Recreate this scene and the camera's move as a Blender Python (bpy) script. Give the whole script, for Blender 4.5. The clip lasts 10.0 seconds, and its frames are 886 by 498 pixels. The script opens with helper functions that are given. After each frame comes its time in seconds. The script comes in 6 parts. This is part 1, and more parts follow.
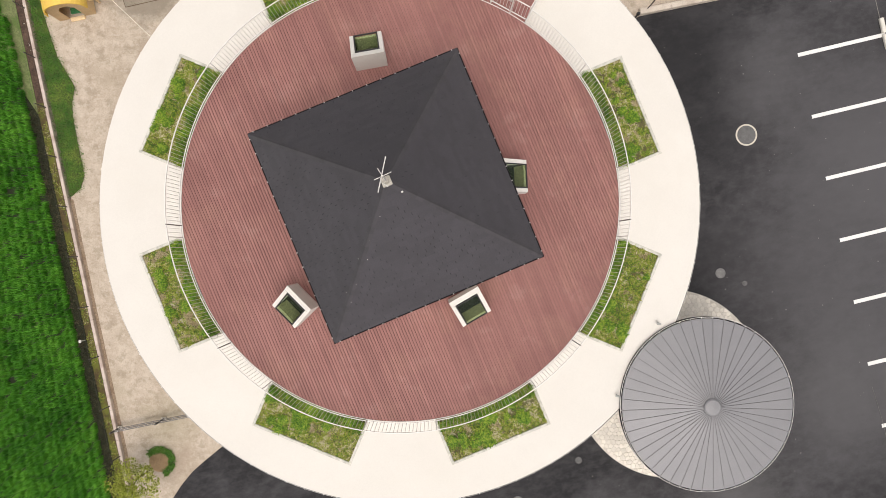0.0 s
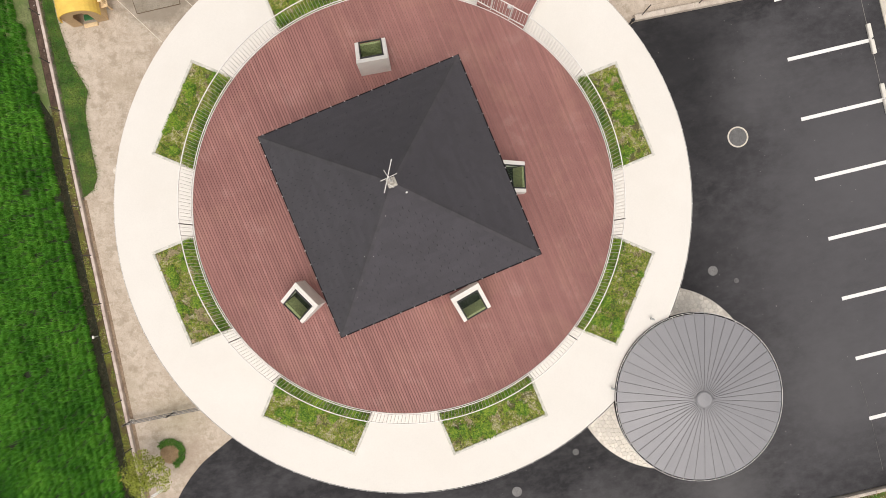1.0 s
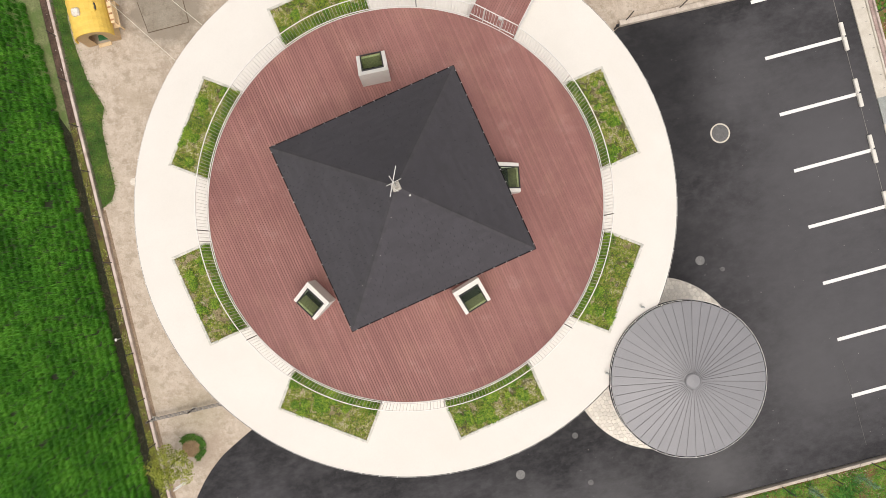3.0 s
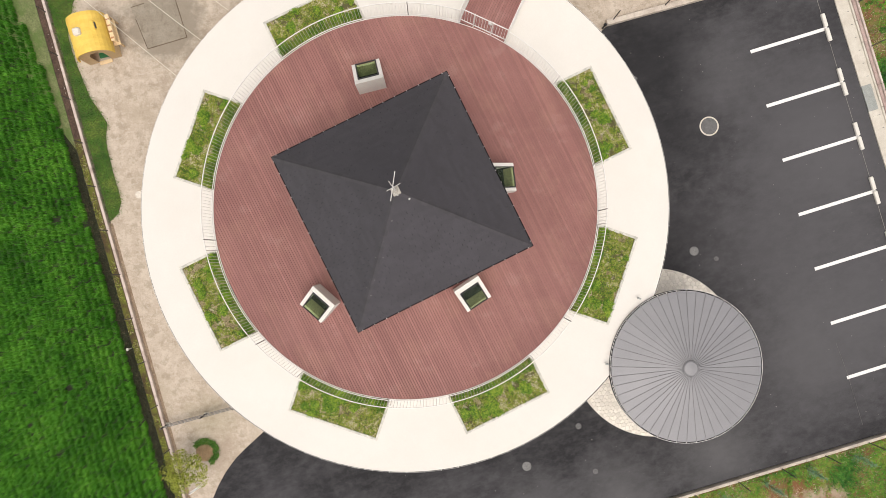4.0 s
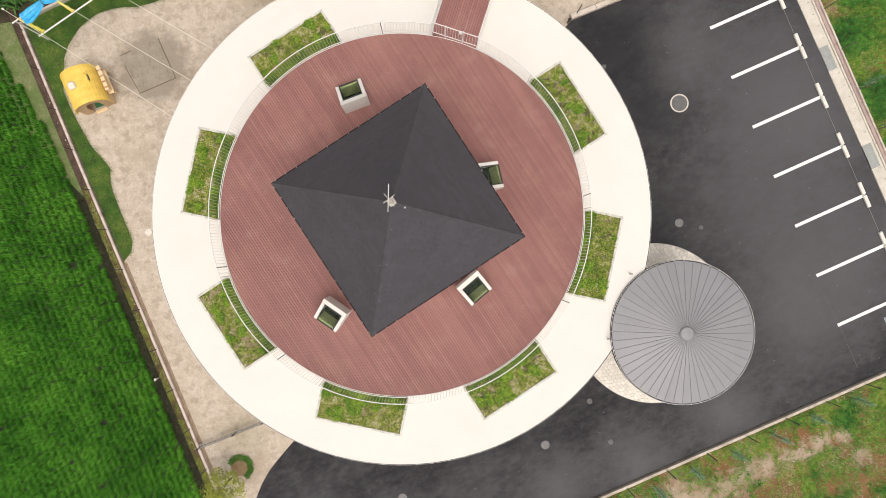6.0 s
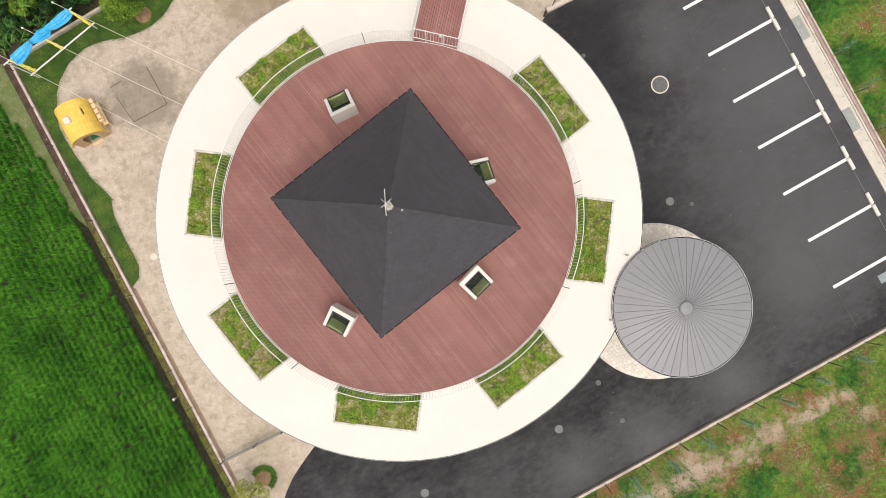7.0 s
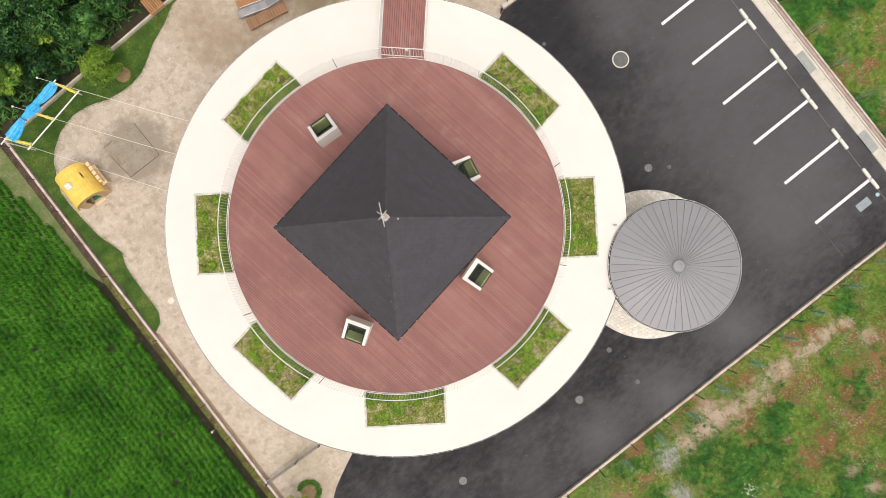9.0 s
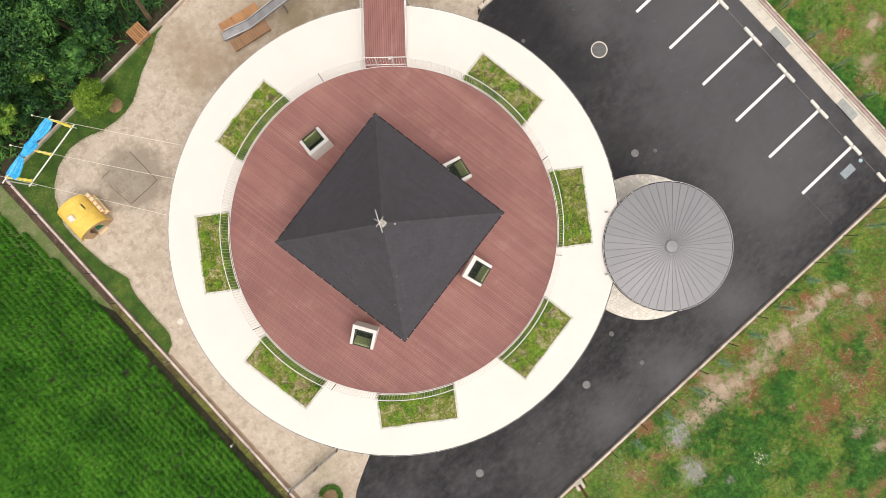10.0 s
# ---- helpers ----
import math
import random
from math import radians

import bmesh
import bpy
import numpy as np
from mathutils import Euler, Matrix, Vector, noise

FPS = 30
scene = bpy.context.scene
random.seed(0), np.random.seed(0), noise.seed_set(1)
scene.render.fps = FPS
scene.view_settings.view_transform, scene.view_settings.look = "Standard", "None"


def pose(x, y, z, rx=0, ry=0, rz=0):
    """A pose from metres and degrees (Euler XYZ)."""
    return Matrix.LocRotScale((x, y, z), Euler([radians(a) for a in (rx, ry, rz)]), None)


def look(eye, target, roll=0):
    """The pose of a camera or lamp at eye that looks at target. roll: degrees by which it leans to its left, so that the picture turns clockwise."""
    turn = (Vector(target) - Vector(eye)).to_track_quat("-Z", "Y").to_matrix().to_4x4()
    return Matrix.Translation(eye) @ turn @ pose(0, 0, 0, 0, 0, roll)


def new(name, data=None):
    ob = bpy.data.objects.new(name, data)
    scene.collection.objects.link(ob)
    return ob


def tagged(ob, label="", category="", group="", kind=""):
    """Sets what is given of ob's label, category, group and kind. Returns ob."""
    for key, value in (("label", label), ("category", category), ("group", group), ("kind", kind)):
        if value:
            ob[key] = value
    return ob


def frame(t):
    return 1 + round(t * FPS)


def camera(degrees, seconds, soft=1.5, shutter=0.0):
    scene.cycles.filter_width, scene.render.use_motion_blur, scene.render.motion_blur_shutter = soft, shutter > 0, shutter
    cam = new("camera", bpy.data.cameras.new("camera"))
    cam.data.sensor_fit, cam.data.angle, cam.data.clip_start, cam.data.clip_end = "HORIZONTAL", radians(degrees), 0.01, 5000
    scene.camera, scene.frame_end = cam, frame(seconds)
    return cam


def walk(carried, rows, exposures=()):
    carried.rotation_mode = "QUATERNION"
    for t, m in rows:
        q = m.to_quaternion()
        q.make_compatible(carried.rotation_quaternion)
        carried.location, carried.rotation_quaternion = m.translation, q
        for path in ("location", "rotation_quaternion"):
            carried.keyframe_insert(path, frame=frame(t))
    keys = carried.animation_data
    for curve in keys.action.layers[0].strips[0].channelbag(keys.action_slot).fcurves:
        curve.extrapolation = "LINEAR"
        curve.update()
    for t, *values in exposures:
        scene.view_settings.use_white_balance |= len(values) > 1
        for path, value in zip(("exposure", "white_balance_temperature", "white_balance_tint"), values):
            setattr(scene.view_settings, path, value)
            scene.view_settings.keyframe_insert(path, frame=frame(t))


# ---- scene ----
# The camera hangs over a round building, looks straight down, climbs and turns.
cam = camera(74.0, 10.0, soft=0.75)
ROWS = [
    (0.0, 1.161, -1.659, 23.178, 0.292, -0.713, 0.000),
    (0.5, 1.105, -1.709, 23.549, 0.322, -0.737, -0.015),
    (1.0, 1.083, -1.736, 23.948, 0.328, -0.743, -0.047),
    (1.5, 1.059, -1.750, 24.327, 0.333, -0.758, -0.159),
    (2.0, 1.043, -1.772, 24.682, 0.330, -0.750, -0.586),
    (2.5, 1.026, -1.806, 25.000, 0.320, -0.745, -1.031),
    (4.0, 0.998, -1.785, 25.931, 0.296, -0.747, -3.785),
    (4.5, 1.003, -1.748, 26.275, 0.297, -0.746, -5.215),
    (5.0, 1.029, -1.731, 26.605, 0.284, -0.763, -6.674),
    (5.5, 1.031, -1.732, 26.934, 0.292, -0.753, -8.432),
    (7.0, 1.016, -1.789, 27.874, 0.283, -0.766, -15.698),
    (7.5, 1.013, -1.815, 28.191, 0.304, -0.768, -18.429),
    (8.0, 1.025, -1.819, 28.531, 0.301, -0.766, -21.075),
    (8.5, 1.032, -1.813, 28.876, 0.307, -0.747, -23.072),
    (9.0, 1.023, -1.794, 29.202, 0.319, -0.759, -25.135),
    (9.5, 1.060, -1.801, 29.508, 0.300, -0.751, -27.506),
    (10.0, 1.093, -1.789, 29.850, 0.301, -0.763, -29.914),
]
walk(cam, [(t, pose(x, y, z, a, b, c)) for t, x, y, z, a, b, c in ROWS], exposures=[(0.0, -0.22, 6930, 13), (5.0, -0.155, 6970, 13), (10.0, -0.09, 6980, 13)])

# ---- daylight: a bright overcast sky with a veiled sun in the south ----
SUN_ELEVATION, SUN_AZIMUTH = radians(70), radians(177)
world = bpy.data.worlds.new("overcast_sky")
scene.world = world
world.use_nodes = True
wn, wl = world.node_tree.nodes, world.node_tree.links
wn.clear()
sky = wn.new("ShaderNodeTexSky")
sky.sky_type, sky.sun_disc = "NISHITA", False
sky.sun_elevation, sky.sun_rotation = SUN_ELEVATION, SUN_AZIMUTH
sky.air_density, sky.dust_density, sky.ozone_density = 1.0, 4.0, 1.0
veil = wn.new("ShaderNodeHueSaturation")
veil.inputs["Saturation"].default_value = 0.22
back = wn.new("ShaderNodeBackground")
back.inputs["Strength"].default_value = 0.205
wout = wn.new("ShaderNodeOutputWorld")
wl.new(sky.outputs[0], veil.inputs["Color"])
wl.new(veil.outputs[0], back.inputs["Color"])
wl.new(back.outputs[0], wout.inputs["Surface"])
sun_data = bpy.data.lights.new("sun", "SUN")
sun_data.energy, sun_data.angle, sun_data.color = 1.0, radians(50), (1.0, 0.95, 0.88)
sun = new("sun", sun_data)
sun.matrix_world = look((math.sin(SUN_AZIMUTH) * 40, math.cos(SUN_AZIMUTH) * 40, 40 * math.tan(SUN_ELEVATION)), (0, 0, 0))


# ---- materials ----
def rgba(c):
    return (*c, 1.0)


def surface(name, low, high, scale=2.0, grain=40.0, rough=0.8, bump=0.2, metal=0.0, spread=0.0, island=0.0,
            stain=None, stain_scale=0.35, stain_amount=0.5, stain_edge=(0.45, 0.65), stretch=(1, 1, 1), grain_amount=0.35, spec=0.5, second=None, second_scale=1.5, second_amount=0.4, second_edge=(0.5, 0.7), spots=(), turn=0.0):
    """Two tones in a broad noise, a fine grain with relief, stains of their own shape, and a shift of tone from piece to piece."""
    m = bpy.data.materials.new(name)
    m.use_nodes = True
    n, l = m.node_tree.nodes, m.node_tree.links
    bsdf = n["Principled BSDF"]
    coord = n.new("ShaderNodeNewGeometry")
    mapping = n.new("ShaderNodeMapping")
    mapping.inputs["Scale"].default_value = stretch
    spin = n.new("ShaderNodeVectorRotate")
    spin.rotation_type = "Z_AXIS"
    spin.inputs["Angle"].default_value = radians(-turn)
    l.new(coord.outputs["Position"], spin.inputs["Vector"])
    l.new(spin.outputs[0], mapping.inputs["Vector"])

    def cloud(s, detail=4.0, roughness=0.6):
        t = n.new("ShaderNodeTexNoise")
        t.inputs["Scale"].default_value, t.inputs["Detail"].default_value = s, detail
        t.inputs["Roughness"].default_value = roughness
        l.new(mapping.outputs[0], t.inputs["Vector"])
        return t.outputs["Fac"]

    def mix(fac, a, b, kind="MIX"):
        x = n.new("ShaderNodeMix")
        x.data_type, x.blend_type = "RGBA", kind
        for sock, v in ((x.inputs[0], fac), (x.inputs[6], a), (x.inputs[7], b)):
            if isinstance(v, (float, int, tuple)):
                sock.default_value = v
            else:
                l.new(v, sock)
        return x.outputs[2]

    def ramp(fac, a, b, va=0.0, vb=1.0):
        r = n.new("ShaderNodeMapRange")
        r.inputs[1].default_value, r.inputs[2].default_value = a, b
        r.inputs[3].default_value, r.inputs[4].default_value = va, vb
        l.new(fac, r.inputs[0])
        return r.outputs[0]

    colour = mix(ramp(cloud(scale), 0.3, 0.7), rgba(low), rgba(high))
    fine = cloud(grain, 3.0)
    shade = ramp(fine, 0.25, 0.75, 1 - grain_amount, 1 + grain_amount)
    colour = mix(1.0, colour, shade, "MULTIPLY")
    if stain:
        colour = mix(ramp(cloud(stain_scale, 6.0, 0.65), *stain_edge, 0.0, stain_amount), colour, rgba(stain))
    if second:
        colour = mix(ramp(cloud(second_scale, 8.0, 0.7), *second_edge, 0.0, second_amount), colour, rgba(second))
    tatter = cloud(1.7, 9.0, 0.72) if spots else None
    for sx, sy, r0, r1, tone, amount in spots:
        away = n.new("ShaderNodeVectorMath")
        away.operation = "DISTANCE"
        away.inputs[1].default_value = (sx, sy, 0)
        l.new(coord.outputs["Position"], away.inputs[0])
        ragged = n.new("ShaderNodeMath")
        ragged.operation = "MULTIPLY_ADD"
        ragged.inputs[1].default_value = 2.4
        l.new(tatter, ragged.inputs[0])
        l.new(away.outputs["Value"], ragged.inputs[2])
        colour = mix(ramp(ragged.outputs[0], r0 + 1.2, r1 + 1.2, amount, 0.0), colour, rgba(tone))
    if spread:
        info = n.new("ShaderNodeObjectInfo")
        colour = mix(1.0, colour, ramp(info.outputs["Random"], 0, 1, 1 - spread, 1 + spread), "MULTIPLY")
    if island:
        colour = mix(1.0, colour, ramp(coord.outputs["Random Per Island"], 0, 1, 1 - island, 1 + island), "MULTIPLY")
    l.new(colour, bsdf.inputs["Base Color"])
    bsdf.inputs["Roughness"].default_value, bsdf.inputs["Metallic"].default_value = rough, metal
    bsdf.inputs["Specular IOR Level"].default_value = spec
    if bump:
        b = n.new("ShaderNodeBump")
        b.inputs["Strength"].default_value, b.inputs["Distance"].default_value = bump, 0.02
        l.new(fine, b.inputs["Height"])
        l.new(b.outputs[0], bsdf.inputs["Normal"])
    return m


def leafy(name, tones, patch=0.25, rough=0.6, contrast=1.0, tuft=6.0, tuft_amount=0.5, leaf_amount=0.4):
    """Blades or leaves: a tone for each leaf, drifting from tuft to tuft and from patch to patch."""
    m = bpy.data.materials.new(name)
    m.use_nodes = True
    n, l = m.node_tree.nodes, m.node_tree.links
    bsdf = n["Principled BSDF"]
    geo = n.new("ShaderNodeNewGeometry")
    tex = n.new("ShaderNodeTexNoise")
    tex.inputs["Scale"].default_value, tex.inputs["Detail"].default_value = patch, 5.0
    l.new(geo.outputs["Position"], tex.inputs["Vector"])
    a = n.new("ShaderNodeMath")
    a.operation = "MULTIPLY_ADD"
    a.inputs[1].default_value, a.inputs[2].default_value = leaf_amount, -leaf_amount / 2
    l.new(geo.outputs["Random Per Island"], a.inputs[0])
    b = n.new("ShaderNodeMath")
    b.operation = "ADD"
    l.new(a.outputs[0], b.inputs[0])
    k = n.new("ShaderNodeMath")
    k.operation = "MULTIPLY_ADD"
    k.inputs[1].default_value, k.inputs[2].default_value = contrast, 0.5 - 0.5 * contrast
    l.new(tex.outputs["Fac"], k.inputs[0])
    fine = n.new("ShaderNodeTexNoise")
    fine.inputs["Scale"].default_value, fine.inputs["Detail"].default_value = tuft, 3.0
    l.new(geo.outputs["Position"], fine.inputs["Vector"])
    tone = n.new("ShaderNodeMath")
    tone.operation = "MULTIPLY_ADD"
    tone.inputs[1].default_value = 2.0 * tuft_amount
    l.new(fine.outputs["Fac"], tone.inputs[0])
    centre = n.new("ShaderNodeMath")
    centre.operation = "SUBTRACT"
    centre.inputs[1].default_value = tuft_amount
    l.new(k.outputs[0], centre.inputs[0])
    l.new(centre.outputs[0], tone.inputs[2])
    l.new(tone.outputs[0], b.inputs[1])
    r = n.new("ShaderNodeValToRGB")
    e = r.color_ramp.elements
    while len(e) < len(tones):
        e.new(0.5)
    for j, (at, c) in enumerate(tones):
        e[j].position, e[j].color = at, rgba(c)
    l.new(b.outputs[0], r.inputs[0])
    l.new(r.outputs[0], bsdf.inputs["Base Color"])
    bsdf.inputs["Roughness"].default_value = rough
    bsdf.inputs["Specular IOR Level"].default_value = 0.25
    return m


# first three spots are darker, close to the round building; the rest are paler
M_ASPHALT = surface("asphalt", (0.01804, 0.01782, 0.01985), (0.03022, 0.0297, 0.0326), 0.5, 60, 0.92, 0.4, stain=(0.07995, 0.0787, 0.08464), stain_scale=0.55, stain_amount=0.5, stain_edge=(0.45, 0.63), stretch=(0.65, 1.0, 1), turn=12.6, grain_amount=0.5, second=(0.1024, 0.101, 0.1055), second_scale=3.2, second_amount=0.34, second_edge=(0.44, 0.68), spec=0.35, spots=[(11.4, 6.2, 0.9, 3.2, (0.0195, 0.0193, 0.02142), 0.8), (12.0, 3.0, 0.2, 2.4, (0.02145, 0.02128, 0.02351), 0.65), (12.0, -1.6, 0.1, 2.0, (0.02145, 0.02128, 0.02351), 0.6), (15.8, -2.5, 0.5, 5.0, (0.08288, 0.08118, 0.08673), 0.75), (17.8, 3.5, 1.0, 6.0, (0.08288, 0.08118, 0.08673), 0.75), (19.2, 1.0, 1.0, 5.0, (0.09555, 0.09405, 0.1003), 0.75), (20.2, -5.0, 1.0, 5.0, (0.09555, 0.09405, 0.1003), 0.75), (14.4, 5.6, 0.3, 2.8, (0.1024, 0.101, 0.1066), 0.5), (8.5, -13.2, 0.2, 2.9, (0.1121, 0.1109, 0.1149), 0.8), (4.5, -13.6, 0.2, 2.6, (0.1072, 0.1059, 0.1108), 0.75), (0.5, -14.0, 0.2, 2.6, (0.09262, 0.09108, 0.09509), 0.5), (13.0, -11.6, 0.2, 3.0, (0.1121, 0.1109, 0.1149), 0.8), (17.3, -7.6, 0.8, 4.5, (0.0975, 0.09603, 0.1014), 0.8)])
M_GRIT = surface("pale_grit", (0.1, 0.098, 0.095), (0.22, 0.215, 0.2), 5, 40, 0.9, 0.2, island=0.5)
M_PAINT = surface("road_paint", (0.74, 0.74, 0.72), (0.82, 0.82, 0.8), 3, 60, 0.7, 0.1, grain_amount=0.08)
M_YARD = surface("beaten_sand", (0.42, 0.345, 0.27), (0.565, 0.49, 0.405), 1.5, 18, 0.95, 0.3, stain=(0.29, 0.235, 0.165), stain_scale=2.3, stain_amount=0.42, stain_edge=(0.53, 0.6), grain_amount=0.15, second=(0.62, 0.55, 0.465), second_scale=3.6, second_amount=0.5, second_edge=(0.51, 0.59), spots=[(-10.2, 9.05, 1.3, 2.0, (0.265, 0.228, 0.178), 0.85), (0.9, 12.1, 0.4, 1.4, (0.2, 0.165, 0.09), 0.8), (6.0, 12.6, 0.5, 5.0, (0.28, 0.22, 0.14), 0.75), (0.5, 13.6, 0.5, 4.5, (0.31, 0.24, 0.16), 0.6), (-3.6, 12.0, 0.2, 1.9, (0.3, 0.225, 0.15), 0.7), (-4.8, 13.6, 0.1, 2.0, (0.3, 0.23, 0.15), 0.7), (-2.4, 10.9, 0.0, 1.3, (0.3, 0.22, 0.14), 0.7), (-5.0, 11.9, 0.0, 1.5, (0.31, 0.24, 0.16), 0.7), (-11.8, -7.4, 0.1, 1.4, (0.33, 0.28, 0.19), 0.55), (-9.3, -8.4, 0.1, 1.5, (0.33, 0.29, 0.19), 0.55), (-9.0, -10.0, 0.2, 1.3, (0.34, 0.265, 0.2), 0.6), (-11.6, 5.2, 0.1, 1.0, (0.36, 0.29, 0.21), 0.5)])
M_MULCH = surface("bark_mulch", (0.26, 0.17, 0.09), (0.38, 0.26, 0.15), 6.0, 30, 0.95, 0.5, grain_amount=0.35)
M_DAMP = surface("damp_sand", (0.265, 0.228, 0.178), (0.335, 0.295, 0.236), 1.8, 20, 0.9, 0.4, grain_amount=0.15, second=(0.19, 0.16, 0.115), second_scale=2.8, second_amount=0.6, second_edge=(0.52, 0.64))
M_RING = surface("white_roof_coating", (0.69, 0.668, 0.62), (0.725, 0.702, 0.652), 0.5, 25, 0.75, 0.08, stain=(0.675, 0.645, 0.588), stain_scale=0.4, stain_amount=0.4, grain_amount=0.03)
M_WALL = surface("white_render", (0.7, 0.68, 0.64), (0.78, 0.76, 0.72), 1.0, 50, 0.85, 0.2, grain_amount=0.06)
M_DIRT_EDGE = surface("weathered_concrete_rim", (0.42, 0.42, 0.37), (0.7, 0.68, 0.62), 6.0, 30, 0.9, 0.3, grain_amount=0.15)
M_DECK = surface("red_brown_decking", (0.258, 0.113, 0.1), (0.318, 0.148, 0.131), 0.45, 30, 0.7, 0.15, spread=0.1, stain=(0.36, 0.185, 0.145), stain_scale=0.6, stain_amount=0.35, stain_edge=(0.5, 0.62), grain_amount=0.14, second=(0.42, 0.26, 0.23), second_scale=0.9, second_amount=0.2, second_edge=(0.57, 0.65))
M_GAP = surface("dark_joist_bed", (0.095, 0.044, 0.037), (0.125, 0.06, 0.05), 2, 30, 0.95, 0.0)
M_SHINGLE = surface("dark_asphalt_shingle", (0.049, 0.0455, 0.055), (0.059, 0.0555, 0.0665), 0.8, 55, 0.62, 0.4, island=0.08, spread=0.06, grain_amount=0.2, spec=0.5)
M_SLOT = surface("slot_band_and_shadow", (0.039, 0.036, 0.043), (0.049, 0.046, 0.055), 2, 70, 0.85, 0.3, island=0.2, spec=0.35)
M_SHINGLE_CAP = surface("hip_cap_shingle", (0.049, 0.046, 0.054), (0.06, 0.056, 0.066), 2, 70, 0.62, 0.4, spread=0.12, grain_amount=0.14, spec=0.5)
M_METAL_ROOF = surface("grey_coated_sheet", (0.225, 0.227, 0.24), (0.25, 0.252, 0.265), 0.8, 30, 0.5, 0.02, metal=0.15, spread=0.03, grain_amount=0.06)
M_SEAM = surface("grey_seam", (0.15, 0.15, 0.157), (0.19, 0.19, 0.197), 2, 30, 0.5, 0.0, metal=0.2)
M_GUTTER = surface("dark_gutter", (0.006, 0.005, 0.006), (0.01, 0.009, 0.01), 3, 40, 0.8, 0.05, spec=0.15)
M_BRACKET = surface("galvanised_bracket", (0.6, 0.59, 0.57), (0.72, 0.71, 0.69), 5, 50, 0.45, 0.05, metal=0.3)
M_RAIL = surface("white_steel", (0.7, 0.69, 0.66), (0.78, 0.77, 0.74), 3, 50, 0.5, 0.05, grain_amount=0.05)
M_PICKET = surface("grey_steel", (0.74, 0.73, 0.71), (0.82, 0.81, 0.79), 3, 50, 0.5, 0.05, grain_amount=0.06)
M_POST = surface("dark_steel", (0.06, 0.055, 0.05), (0.1, 0.09, 0.085), 3, 50, 0.6, 0.1)
M_DARKPOST = surface("dull_grey_steel", (0.16, 0.15, 0.14), (0.22, 0.21, 0.2), 3, 50, 0.6, 0.1)
M_CAP = surface("tarnished_cap", (0.34, 0.32, 0.28), (0.5, 0.47, 0.42), 9, 50, 0.6, 0.2)
EARTH = [(12.3, -14.2, 1.0), (11.5, -15.8, 1.0), (15.5, -13.6, 0.8), (16.5, -13.3, 0.6), (17.1, -15.9, 0.7), (16.7, -16.8, 0.7), (17.1, -18.4, 1.4), (14.7, -18.8, 1.1), (13.8, -19.1, 0.9), (18.7, -16.9, 0.9), (15.1, -15.6, 0.5), (13.0, -15.6, 0.6), (25.0, -2.6, 0.6), (23.8, 3.1, 0.5), (6.0, -15.0, 0.5), (20.0, -15.0, 1.0), (19.0, -19.6, 1.1)]
SAND = [(9.4, -15.55, 0.9), (10.4, -15.4, 0.9), (11.2, -15.2, 0.75), (8.4, -15.8, 0.8), (12.3, -15.0, 0.6), (13.1, -14.8, 0.65), (13.8, -14.6, 0.6), (14.5, -14.45, 0.55), (15.3, -14.25, 0.5), (16.1, -14.1, 0.5), (16.9, -13.95, 0.5), (17.5, -13.8, 0.4), (18.1, -13.7, 0.5), (18.9, -14.8, 0.5), (10.0, -14.6, 0.6), (15.3, -20.6, 0.6), (15.8, -21.8, 0.7), (13.0, -17.8, 0.3), (26.5, -2.8, 0.7), (25.2, -4.4, 0.6)]
RUBBLE = [(7.2, -16.0, 0.75), (6.87, -18.07, 0.8), (8.3, -19.4, 0.35)]
M_SOIL = surface("red_brown_soil", (0.17, 0.078, 0.034), (0.26, 0.135, 0.066), 1.3, 18, 0.95, 0.7, stain=(0.32, 0.23, 0.15), stain_scale=1.4, stain_amount=0.45, stain_edge=(0.54, 0.66), grain_amount=0.45, second=(0.09, 0.17, 0.025), second_scale=2.2, second_amount=0.6, second_edge=(0.47, 0.58), spots=[(x, y, r * 0.2, r * 1.3, (0.2, 0.088, 0.035), 0.8) for x, y, r in EARTH] + [(x, y, r * 0.25, r * 1.25, (0.42, 0.33, 0.25), 0.85) for x, y, r in SAND] + [(x, y, r * 0.4, r * 1.2, (0.4, 0.39, 0.38), 0.85) for x, y, r in RUBBLE])
M_DITCH = surface("ditch_mud", (0.075, 0.048, 0.024), (0.115, 0.085, 0.03), 1.2, 20, 0.95, 0.6, stain=(0.135, 0.15, 0.022), stain_scale=1.6, stain_amount=0.85, stain_edge=(0.44, 0.58), grain_amount=0.45, second=(0.06, 0.045, 0.024), second_scale=4.0, second_amount=0.7, second_edge=(0.5, 0.62))
M_FIELD_EARTH = surface("shaded_field_earth", (0.014, 0.02, 0.008), (0.026, 0.034, 0.014), 1.0, 10, 0.95, 0.5)
M_GROUND = surface("rough_grass_ground", (0.07, 0.13, 0.025), (0.12, 0.17, 0.04), 0.3, 6, 0.95, 0.5, stain=(0.17, 0.12, 0.06), stain_scale=0.15)
M_VERGE = surface("verge_turf", (0.05, 0.09, 0.02), (0.085, 0.12, 0.03), 1.2, 16, 0.95, 0.6, second=(0.13, 0.1, 0.045), second_scale=1.0, second_amount=0.6)
M_LOAM = surface("planter_loam", (0.08, 0.075, 0.03), (0.14, 0.13, 0.055), 3.5, 30, 0.95, 0.6, stain=(0.5, 0.46, 0.33), stain_scale=3.6, stain_amount=0.8, stain_edge=(0.54, 0.6))
M_KERB = surface("pale_kerb_concrete", (0.52, 0.455, 0.38), (0.64, 0.575, 0.5), 1.5, 30, 0.9, 0.3, stain=(0.3, 0.23, 0.18), stain_scale=1.8, stain_amount=0.5, grain_amount=0.14)
